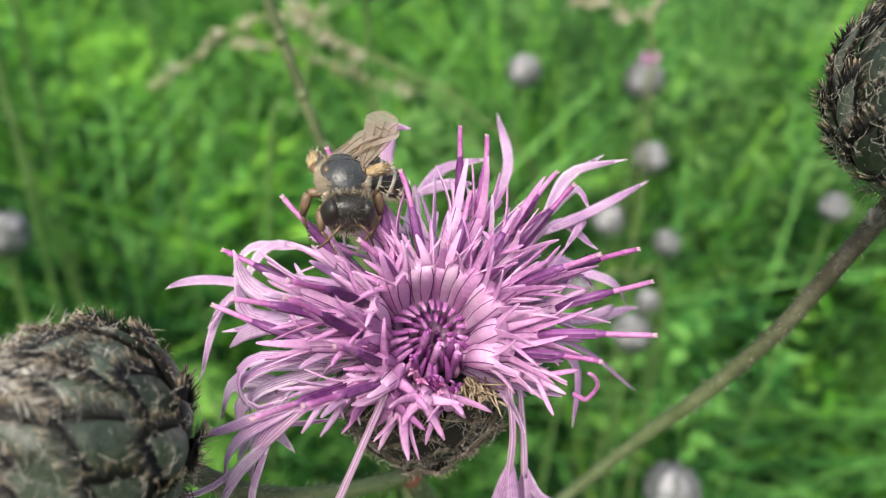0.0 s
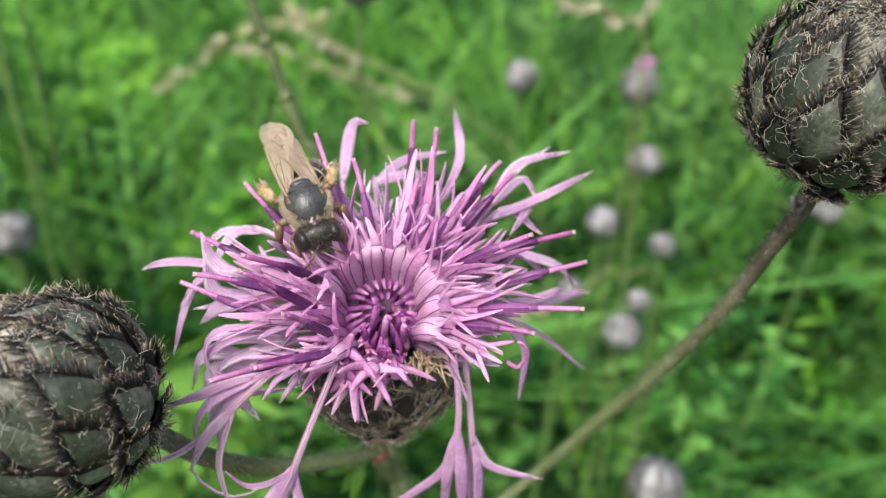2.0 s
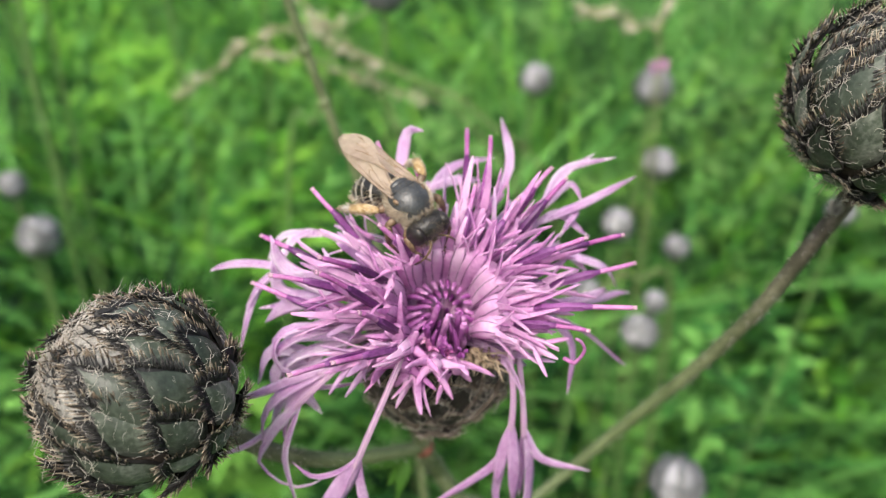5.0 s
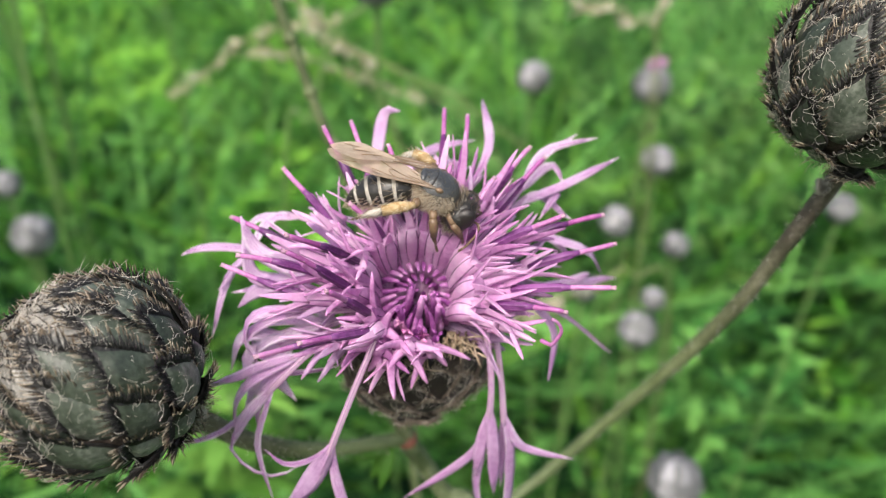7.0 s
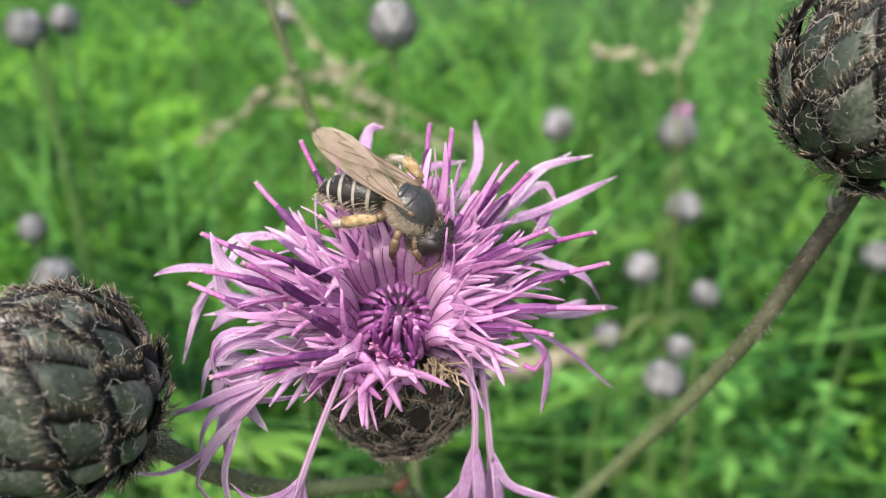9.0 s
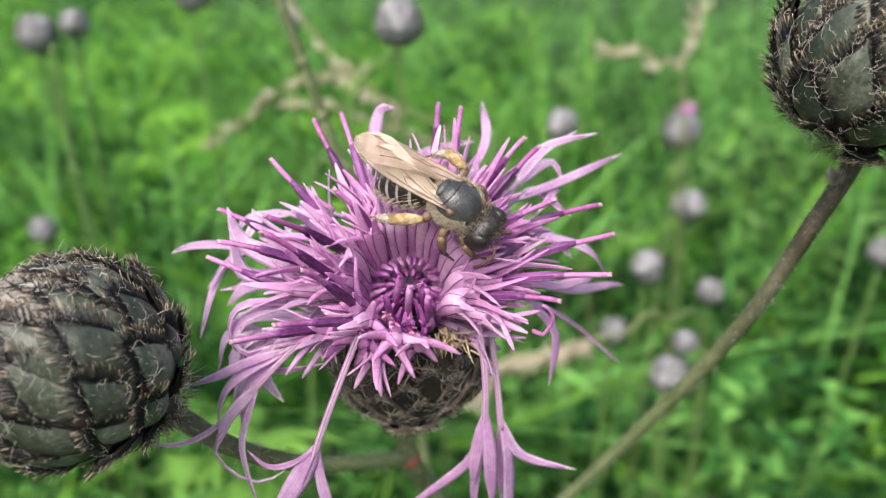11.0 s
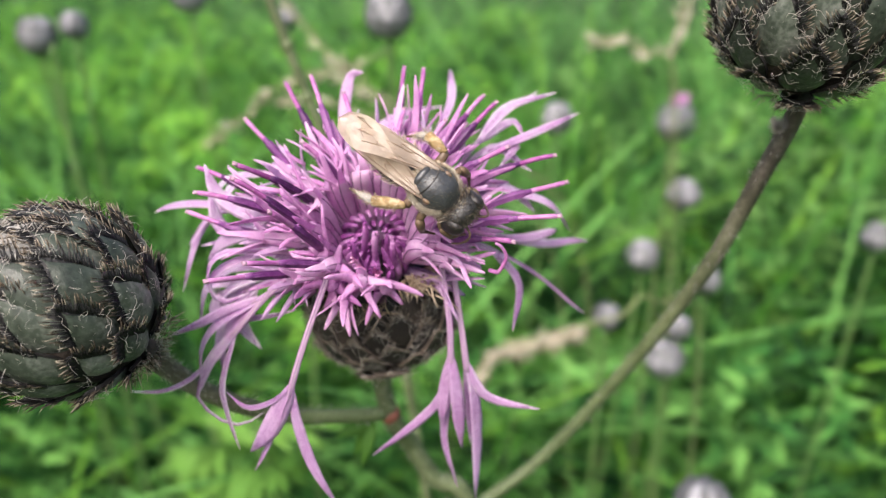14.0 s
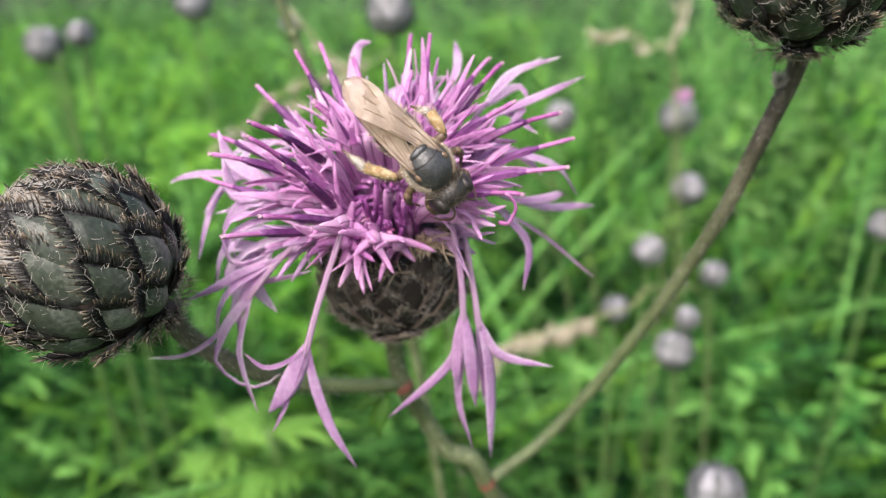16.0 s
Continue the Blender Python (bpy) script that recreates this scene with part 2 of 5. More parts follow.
def even(pts, n):
    """n points at even steps along a line of points."""
    at, out = [0.0], []
    for a, b in zip(pts, pts[1:]):
        at.append(at[-1] + (b - a).length)
    j = 0
    for i in range(n):
        want = at[-1] * i / (n - 1)
        while j < len(pts) - 2 and at[j + 1] < want:
            j += 1
        out.append(pts[j].lerp(pts[j + 1], (want - at[j]) / max(1e-9, at[j + 1] - at[j])))
    return out


def blob(bm, centre, radii, mat=0, seg=16, turn=None):
    m = Matrix.LocRotScale(Vector(centre), turn, Vector(radii))
    got = bmesh.ops.create_uvsphere(bm, u_segments=seg, v_segments=max(6, seg * 2 // 3), radius=1, matrix=m)
    for v in got["verts"]:
        for f in v.link_faces:
            f.material_index = mat


def basis(w, up=(0, 0, 1)):
    """A rotation whose z is w and whose y leans to up."""
    w = Vector(w).normalized()
    x = Vector(up).cross(w).normalized()
    return Matrix((x, w.cross(x), w)).transposed().to_4x4()


def at_cm(v, rot=None):
    return Matrix.Translation(Vector(v) * U) @ (rot or Matrix())


# ---- bracts of a knapweed head: scales with a dark tip and a comb of bristles ----
def bract_mesh(name, R, span, half, rng, lift=0.18, teeth=17, tooth=0.11, mats=None, web=24, felt=26, swell=0.03):
    """A pointed scale on a ball of radius R, its foot on the x axis and its tip towards z; as a second mesh, its fringe of teeth and web hairs."""
    bm = bmesh.new()
    S = 16
    skew = rng.uniform(-0.10, 0.10)

    def half_width(s):
        return half * (0.74 + 0.26 * math.sin(math.pi / 2 * min(1, s / 0.36)) if s < 0.36 else max(0.03, 1 - (min(1.0, (s - 0.36) / 0.64)) ** 1.3))

    def place(s, q, out=0.0):
        s = max(0.0, s)
        phi = span * s
        lam = q * half_width(s) / R + skew * s * s * half / R
        r = R - 0.075 + lift * s ** 1.2 - 0.03 * q * q * (1 - 0.8 * s) + out
        return Vector((r * math.cos(phi) * math.cos(lam), r * math.sin(lam), r * math.sin(phi) * math.cos(lam)))

    def body(s):
        """How far the green body reaches to the side before the black margin begins."""
        return max(0.02, 0.96 - 0.94 * min(1.0, max(0.0, s - 0.62) / 0.28) ** 1.5)

    grid = []
    for i in range(S + 1):
        s = i / S
        b = body(s) * (1 + rng.uniform(-0.03, 0.0))
        row = []
        for q in (-1, -(1 + b) / 2, -b, -0.66 * b, -0.33 * b, 0, 0.33 * b, 0.66 * b, b, (1 + b) / 2, 1):
            k = min(1.0, abs(q) / b)
            up = swell * (1 - k ** 2.4) * math.sin(math.pi * min(1, max(0, s / 0.80))) ** 0.7
            row.append(bm.verts.new(place(s, q, up + rng.uniform(-0.003, 0.003))))
        grid.append(row)
    for i in range(S):
        for j in range(10):
            f = bm.faces.new((grid[i][j], grid[i + 1][j], grid[i + 1][j + 1], grid[i][j + 1]))
            f.material_index = 0 if 2 <= j <= 7 and i < S * 0.89 else 1
    # a turned-down dry rim gives the scale its thickness
    rim = [grid[i][0] for i in range(S + 1)] + grid[S][1:] + [grid[i][10] for i in range(S - 1, -1, -1)]
    low = [bm.verts.new(v.co * (1 - 0.03 / R)) for v in rim]
    for a, b, c, d in zip(rim, rim[1:], low[1:], low):
        bm.faces.new((a, b, c, d)).material_index = 1
    scale = mesh_of(name, bm, mats[:3])
    bm = bmesh.new()
    for side in (-1, 1):
        for k in range(teeth):
            s = min(0.54 + 0.46 * (k + rng.uniform(-0.2, 0.2)) / (teeth - 1), 1.0)
            p = place(s, side * 0.97, 0.004)
            edge = (place(min(s + 0.05, 1.0), side) - place(s - 0.05, side)).normalized()
            outw = p.normalized()
            away = edge.cross(outw).normalized()
            away = away if away.dot(place(s, side) - place(s, 0)) > 0 else -away
            ln = tooth * rng.uniform(0.75, 1.2) * (0.7 + 0.45 * math.sin(math.pi * max(0, s - 0.54) / 0.46))
            d = (away + edge * rng.uniform(0.15, 0.6) + outw * rng.uniform(0.15, 0.65)).normalized()
            bend = outw * rng.uniform(-0.01, 0.03) + edge * rng.uniform(0.0, 0.03)
            mid = p + d * ln * 0.55 + bend * 0.3
            sweep(bm, [p - d * 0.02, p + d * ln * 0.12, mid], [0.012, 0.010, 0.0066], [0.007, 0.007, 0.005], n=4, mat=1)
            sweep(bm, [mid - d * 0.004, p + d * ln * 0.85 + bend * 0.6, p + d * ln + bend], [0.0058, 0.0042, 0.0012], n=4, mat=0)
    for k in range(web):
        s, side = rng.uniform(0.45, 1.0), rng.choice((-1, 1))
        p = place(s, side * rng.uniform(0.9, 1.05), 0.010)
        pts = [p]
        d = Vector([rng.gauss(0, 1) for _ in range(3)])
        for _ in range(6):
            d = (d * 0.9 + Vector([rng.gauss(0, 1) for _ in range(3)])).normalized()
            n = p.normalized()
            d = (d - n * d.dot(n) * 0.75).normalized()
            p = p + d * rng.uniform(0.02, 0.045)
            p = p.normalized() * max(R + 0.02, min(p.length, R + lift + 0.02))
            pts.append(p)
        pts = smooth(pts, 2)
        sweep(bm, pts, [0.0017] * (len(pts) - 1) + [0.0008], n=3, mat=2)
    for k in range(felt):
        s, q = rng.uniform(0.15, 0.75), rng.uniform(-0.8, 0.8)
        p0 = place(s, q, swell * 0.9)
        p1 = place(s + rng.uniform(-0.06, 0.06), q + rng.uniform(-0.16, 0.16), swell + rng.uniform(0.0, 0.006))
        sweep(bm, [p0, p0.lerp(p1, 0.5) + p0.normalized() * 0.005, p1], [0.0013, 0.0013, 0.0007], n=3, mat=2)
    return scale, mesh_of("fringe", bm, [mats[2], mats[1], mats[3]])


def bract_spiral(parent, R, count, reach, sizes, rng, mats, at=Matrix(), apex=None, **kw):
    """Scales in a spiral from the stalk upwards; reach: the last foot's polar angle; apex: the material of the topmost scales; sizes: up to which angle, span, half-width, lift of the tip."""
    kinds = [[bract_mesh("bract", R, radians(span), half, rng, mats=mats if top <= 116 else [apex or mats[0], *mats[1:]], **{"lift": rise, **kw, **({} if top <= 116 else {"teeth": 6, "tooth": 0.09})}) for _ in range(4)] for top, span, half, rise in sizes]
    for i in range(count):
        f = ((i + 0.5) / count) ** 1.2
        th = math.acos(1 - (1 - math.cos(radians(reach))) * f)
        row = next((k for k, (top, *_) in enumerate(sizes) if math.degrees(th) <= top), len(sizes) - 1)
        a = i * 2.399963 + rng.uniform(-0.08, 0.08)
        scale, comb = kinds[row][i % 4]
        m = Matrix.Rotation(a, 4, "Z") @ Matrix.Rotation(math.pi / 2 - th, 4, "Y") @ Matrix.Rotation(radians(rng.uniform(-8, 8)), 4, "X")
        ob = part("bract", scale, None, parent, "", at @ m @ Matrix.Scale(rng.uniform(0.96, 1.05), 4))
        tagged(part("fringe", comb, None, ob, "tan comb of bristles"), kind="stuff")


BUD_SIZES = [(30, 34, 0.14, 0.09), (46, 42, 0.165, 0.12), (70, 48, 0.19, 0.15), (104, 56, 0.215, 0.175), (130, 52, 0.21, 0.165), (180, 46, 0.18, 0.13)]


def stalk_mesh(path, radius, mats, n=14, ridge=0.06, per=6):
    bm = bmesh.new()
    pts = smooth(path, per)
    k = len(pts) - 1
    wide = [radius[0] + (radius[1] - radius[0]) * i / k for i in range(k + 1)]
    wide = [w * (1 + 0.04 * noise.noise(Vector((i * 0.7, radius[0] * 50, 0)))) for i, w in enumerate(wide)]
    sweep(bm, pts, wide, n=n, ridge=ridge)
    return mesh_of("stalk", bm, mats)


def stalk_hairs(path, radius, count, rng, length=0.05):
    bm = bmesh.new()
    pts = smooth(path, 6)
    for _ in range(count):
        i = rng.randrange(len(pts) - 1)
        p = pts[i].lerp(pts[i + 1], rng.random())
        d = Vector([rng.gauss(0, 1) for _ in range(3)])
        t = (pts[i + 1] - pts[i]).normalized()
        d = (d - t * d.dot(t)).normalized()
        q = p + d * radius * 0.98
        sweep(bm, [q, q + d * length * 0.6 + t * 0.02, q + d * length + t * rng.uniform(-0.03, 0.05)], [0.003, 0.002, 0.0008], n=3)
    return mesh_of("stalk_hair", bm, WEB)


def knapweed_bud(centre, axis, R, path, radius, label, seed, mats=STALK, wool=0, knot=None):
    rng = random.Random(seed)
    bud = thing("knapweed_bud", at_cm(centre, basis(axis)), label, "flower bud", "knapweed heads in focus")
    bm = bmesh.new()
    blob(bm, (0, 0, 0), (R * 0.87, R * 0.87, R * 0.87), seg=24)
    part("receptacle", bm, DRYB, bud)
    bract_spiral(bud, R - 0.01, 60, 145, BUD_SIZES, rng, [BRACT, BRACT_DARK, FRINGE, WEB], apex=FELT if wool > 300 else BRACT, web=8 if wool > 300 else 22, felt=10, teeth=21, tooth=0.125)
    inv = (basis(axis).to_3x3()).transposed()
    local = [inv @ (Vector(p) - Vector(centre)) for p in path]
    part("stalk", stalk_mesh(local, radius, mats), None, bud, "ridged brown-green stalk with fine pale hairs")
    part("stalk_hair", stalk_hairs(local, radius[0], 260, rng), None, bud)
    # tuft of woolly hair at the collar below the head
    bm = bmesh.new()
    for _ in range(70):
        a = rng.uniform(0, math.tau)
        p = Vector((math.cos(a) * radius[0], math.sin(a) * radius[0], -R - rng.uniform(0.0, 0.12)))
        d = Vector((math.cos(a), math.sin(a), rng.uniform(-0.6, 0.9)))
        sweep(bm, [p, p + d * 0.04, p + d * 0.07 + Vector((0, 0, rng.uniform(-0.04, 0.04)))], [0.004, 0.003, 0.001], n=3)
    for _ in range(170):
        a, th = rng.uniform(0, math.tau), radians(rng.uniform(7, 26))
        p = Vector((math.sin(th) * math.cos(a), math.sin(th) * math.sin(a), -math.cos(th))) * (R + 0.03)
        d = Vector((math.cos(a + rng.gauss(0, 0.6)), math.sin(a + rng.gauss(0, 0.6)), rng.uniform(-1.1, 0.3))).normalized() * rng.uniform(0.06, 0.14)
        sweep(bm, bezier([p, p + d * 0.6 + Vector([rng.uniform(-0.02, 0.02) for _ in range(3)]), p + d], 3), [0.006, 0.0045, 0.003, 0.001], n=3, mat=1)
    part("collar_tuft", bm, [WEB, FRINGE], bud)
    if knot:
        bm = bmesh.new()
        k = inv @ (Vector(knot) - Vector(centre))
        sweep(bm, bezier([k - Vector((0, 0, 0.06)), k + Vector((-0.05, 0, 0.02)), k + Vector((-0.05, 0, 0.10))], 4), [0.03, 0.05, 0.045, 0.03, 0.008], [0.02] * 5, n=6)
        for _ in range(160):
            d = Vector([rng.gauss(0, 1) for _ in range(3)]).normalized()
            sweep(bm, [k + d * 0.02, k + d * 0.06, k + d * 0.09 + Vector((0, 0, 0.02))], [0.003, 0.0024, 0.001], n=3)
        part("bud_scale", bm, WEB, bud, "white woolly scale on the stalk")
    # pale wool that spreads over the youngest scales at the apex
    bm = bmesh.new()
    for _ in range(wool):
        a, th = rng.uniform(0, math.tau), radians(abs(rng.gauss(0, 30)))
        p = Vector((math.sin(th) * math.cos(a), math.sin(th) * math.sin(a), math.cos(th))) * (R + 0.05 + rng.uniform(-0.02, 0.03))
        d = Vector((math.cos(a + rng.gauss(0, 0.9)), math.sin(a + rng.gauss(0, 0.9)), rng.uniform(-0.5, 0.2))) * rng.uniform(0.05, 0.16)
        sweep(bm, bezier([p, p + d * 0.5 + Vector([rng.uniform(-0.04, 0.04) for _ in range(3)]), p + d], 3), [0.0026, 0.0022, 0.0016, 0.0007], n=3)
    if wool:
        tagged(part("wool", bm, WEB, bud, "pale wool at the apex"), kind="stuff")
    else:
        bm.free()
    return bud


# ---- ground and meadow ----
def ground():
    me = bpy.data.meshes.new("ground")
    n, xs = 60, []
    for i in range(n + 1):
        k = i / n * 2 - 1
        xs.append(math.copysign(abs(k) ** 3 * 300, k))
    vs = [(x, y, 0.025 * noise.noise(Vector((x * 2.1, y * 2.1, 0))) if abs(x) < 8 and abs(y) < 8 else 0.0) for y in xs for x in xs]
    fs = [(j * (n + 1) + i, j * (n + 1) + i + 1, (j + 1) * (n + 1) + i + 1, (j + 1) * (n + 1) + i) for j in range(n) for i in range(n)]
    me.from_pydata(vs, [], fs)
    me.materials.append(SOIL)
    for p in me.polygons:
        p.use_smooth = True
    return tagged(new("ground", me), "dark mossy meadow soil under tall grass", "ground", "", "structure")


def blades(name, count, area, height, width, seed, lean, mat, label, category, seg=5, clear=0.0, tufts=0, around=False):
    """One sheet of grass: area x0, x1, y0, y1 in metres; heights and widths in metres; every blade is folded along its midrib."""
    rng = np.random.default_rng(seed)
    x0, x1, y0, y1 = area
    y = y0 + (y1 - y0) * rng.random(count) ** 1.35
    x = (x0 + (x1 - x0) * rng.random(count)) * (0.45 + 0.55 * (y - y0) / (y1 - y0))
    if around:
        # the meadow beside and behind the camera, clear of the flower itself
        x, y = x0 + (x1 - x0) * rng.random(count), y0 + (y1 - y0) * rng.random(count)
        free = (np.hypot(x, y) > 0.4) & ((y < 0.3) | (np.abs(x) > 0.32 + 0.42 * y))
        x, y = x[free], y[free]
        count = len(x)
    if tufts:
        pick = rng.integers(0, tufts, count)
        x, y = x[pick] + rng.normal(0, 0.016, count), y[pick] + rng.normal(0, 0.016, count)
    patch = np.array([noise.noise(Vector((a * 7.0, b * 7.0, seed))) + 0.6 * noise.noise(Vector((a * 19.0, b * 19.0, seed + 7))) for a, b in zip(x, y)])
    stay = patch + 0.35 * rng.normal(0, 1, count) > clear
    x, y, patch = x[stay], y[stay], patch[stay]
    count = len(x)
    h = (height[0] + (height[1] - height[0]) * rng.random(count)) * (1 + 0.60 * patch)
    w = width[0] + (width[1] - width[0]) * rng.random(count)
    az, le = rng.random(count) * math.tau, lean * (0.35 + 1.1 * rng.random(count))
    droop = rng.random(count) ** 2
    face = az + math.pi / 2 + rng.normal(0, 0.5, count)
    verts = np.zeros((count, seg + 1, 3, 3))
    for i in range(seg + 1):
        s = i / seg
        out = h * le * s ** 1.8
        z = h * (s - 0.5 * droop * le * s ** 3)
        half = w * 0.5 * (0.55 + 0.9 * s - 1.42 * s ** 2.2)
        cx, cy = x + np.cos(az) * out, y + np.sin(az) * out
        for j, k in enumerate((-1, 0, 1)):
            verts[:, i, j, 0] = cx + np.cos(face) * half * k
            verts[:, i, j, 1] = cy + np.sin(face) * half * k
            verts[:, i, j, 2] = z - (half * 0.5 if k == 0 else 0)
    base = (np.arange(count) * (seg + 1) * 3)[:, None, None, None]
    ii = np.arange(seg)[None, :, None, None] * 3
    jj = np.arange(2)[None, None, :, None]
    quad = np.array([0, 1, 4, 3])[None, None, None, :]
    faces = (base + ii + jj + quad).reshape(-1, 4)
    me = bpy.data.meshes.new(name)
    me.from_pydata(verts.reshape(-1, 3).tolist(), [], faces.tolist())
    me.materials.append(mat)
    me.polygons.foreach_set("use_smooth", [True] * len(me.polygons))
    return tagged(new(name, me), label, category, "", "stuff")


ground()
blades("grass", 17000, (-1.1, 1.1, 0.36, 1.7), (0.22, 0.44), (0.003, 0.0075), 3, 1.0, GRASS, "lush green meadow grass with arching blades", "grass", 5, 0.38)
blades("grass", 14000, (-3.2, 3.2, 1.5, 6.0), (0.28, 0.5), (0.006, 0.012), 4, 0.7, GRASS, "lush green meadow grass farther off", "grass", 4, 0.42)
blades("grass", 1200, (-0.7, 0.7, 0.28, 1.1), (0.22, 0.44), (0.006, 0.012), 9, 1.3, LEAF, "broad soft green blades bending over", "grass", 7, 0.05)

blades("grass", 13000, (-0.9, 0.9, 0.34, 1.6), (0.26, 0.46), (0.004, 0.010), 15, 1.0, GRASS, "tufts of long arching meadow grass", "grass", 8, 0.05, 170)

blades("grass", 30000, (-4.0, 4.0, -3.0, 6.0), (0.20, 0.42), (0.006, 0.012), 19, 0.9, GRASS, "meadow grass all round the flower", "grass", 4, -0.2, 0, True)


blades("grass", 900, (-0.9, 0.9, 0.46, 1.5), (0.28, 0.50), (0.005, 0.009), 23, 0.9, LIGHT_LEAF, "long bright yellow-green blades arching over", "grass", 8, -9.0, 70)


blades("grass", 1100, (-0.75, 0.75, 0.40, 0.85), (0.27, 0.42), (0.005, 0.010), 29, 0.9, LIGHT_LEAF, "soft light green blades in the nearer sward", "grass", 7, 0.0, 120)


# ---- meadow herbs: clumps of small leaflets that fill the sward ----
def herb_leaves(count, seed, mat, label, shift=0.0, spread=1.0, low=0.13, near=0.34):
    rng = random.Random(seed)
    bm_v, bm_f = [], []
    for _ in range(count):
        y = near + 1.3 * rng.random() ** 1.3
        x = rng.uniform(-1, 1) * (0.28 + 0.65 * y) * spread + shift * (0.28 + 0.65 * y)
        lush = noise.noise(Vector((x * 7, y * 7, 2)))
        if lush < 0.08:
            continue
        z = low + 0.22 * rng.random() + 0.12 * lush
        az = rng.uniform(0, math.tau)
        for k in range(rng.randint(5, 11)):
            a = az + rng.uniform(-1.3, 1.3)
            ln, wd = rng.uniform(0.015, 0.05), rng.uniform(0.0025, 0.006)
            d = Vector((math.cos(a), math.sin(a), rng.uniform(-0.3, 0.6))).normalized()
            s = Vector((-math.sin(a), math.cos(a), rng.uniform(-0.3, 0.3))).normalized()
            o = Vector((x, y, z)) + Vector([rng.uniform(-0.012, 0.012) for _ in range(3)])
            n0 = len(bm_v)
            up = d.cross(s)
            for p in (o, o + d * ln * 0.45 + s * wd, o + d * ln - up * ln * 0.15, o + d * ln * 0.45 - s * wd, o + d * ln * 0.5 + up * wd * 0.4):
                bm_v.append(p[:])
            for a0, b0 in ((0, 1), (1, 2), (2, 3), (3, 0)):
                bm_f.append((n0 + a0, n0 + b0, n0 + 4))
    me = bpy.data.meshes.new("herb_leaves")
    me.from_pydata(bm_v, [], bm_f)
    me.materials.append(mat)
    return tagged(new("herb_leaves", me), label, "leaves", "", "stuff")


herb_leaves(1700, 6, LEAF, "small green herb leaves among the grass")
herb_leaves(1800, 8, LIGHT_LEAF, "fresh yellow-green herb leaves among the grass", -0.5, 0.5, 0.20, 0.85)
herb_leaves(1500, 16, LIGHT_LEAF, "bright green herb leaves low among the grass", -0.62, 0.42, 0.16, 0.45)
herb_leaves(800, 27, LIGHT_LEAF, "bright green herb leaves beside the dull ones", 0.6, 0.4, 0.16, 0.45)
herb_leaves(2700, 12, DULL_LEAF, "dull olive and brownish herb leaves among the grass", 0.42, 0.5, 0.20, 0.5)


# ---- knapweed buds farther off, on thin stalks ----
FAR_CACHE = []


def FAR_BRACTS():
    """The scales of a far bud of radius 1, one mesh a row."""
    if not FAR_CACHE:
        for row, (th, span, half, count) in enumerate(((20, 45, 0.30, 7), (50, 48, 0.34, 9), (82, 48, 0.33, 9), (114, 40, 0.26, 7), (140, 30, 0.15, 5))):
            bm = bmesh.new()
            ring = []
            for s, q in ((0, -0.7), (0.5, -1), (1, 0), (0.5, 1), (0, 0.7)):
                t0 = radians(th + span * s)
                aa = q * half / max(0.35, math.sin(t0))
                rr = 1.03 + 0.10 * s
                ring.append(bm.verts.new((rr * math.sin(t0) * math.cos(aa), rr * math.sin(t0) * math.sin(aa), -rr * math.cos(t0))))
            mid = bm.verts.new(sum((v.co for v in ring), Vector()) / 5 * 1.08)
            for v0, v1 in zip(ring, ring[1:] + ring[:1]):
                bm.faces.new((v0, v1, mid))
            FAR_CACHE.append((mesh_of("bract", bm, FARBUD), count, 0.5 * (row % 2)))
    return FAR_CACHE


def far_bud(centre, r, seed, label, pink=False, lean=(0.0, 0.0)):
    rng = random.Random(seed)
    c = Vector(centre)
    ob = thing("distant_knapweed_bud", at_cm(c), label, "flower bud", "knapweed buds in the meadow")
    bm = bmesh.new()
    blob(bm, (0, 0, 0), (r * 0.95, r * 0.95, r), seg=16)
    part("receptacle", bm, FARBUD, ob)
    for mesh, count, turn in FAR_BRACTS():
        for k in range(count):
            part("bract", mesh, None, ob, "", Matrix.Rotation(math.tau * (k + turn) / count, 4, "Z") @ Matrix.Scale(r, 4))
    if pink:
        bm = bmesh.new()
        for k in range(22):
            a, tilt = rng.uniform(0, math.tau), rng.uniform(0, 0.5)
            d = Vector((math.cos(a) * tilt, math.sin(a) * tilt, 1))
            sweep(bm, [d * r * 0.7, d * r * 1.15, d * r * 1.5], [0.05, 0.07, 0.02], n=4)
        part("floret_tuft", bm, PETAL, ob, "pink floret tips just opening")
    foot = Vector((lean[0], lean[1], -c.z))
    path = [Vector((0, 0, -r * 0.9)), Vector((lean[0] * 0.08, lean[1] * 0.08, -r - 5)), foot * 0.4 + Vector((0, 0, -2)), foot]
    part("stalk", stalk_mesh(path, (0.085, 0.06), FAR_STALK, n=8, ridge=0.03), None, ob, "thin green stalk")
    return ob


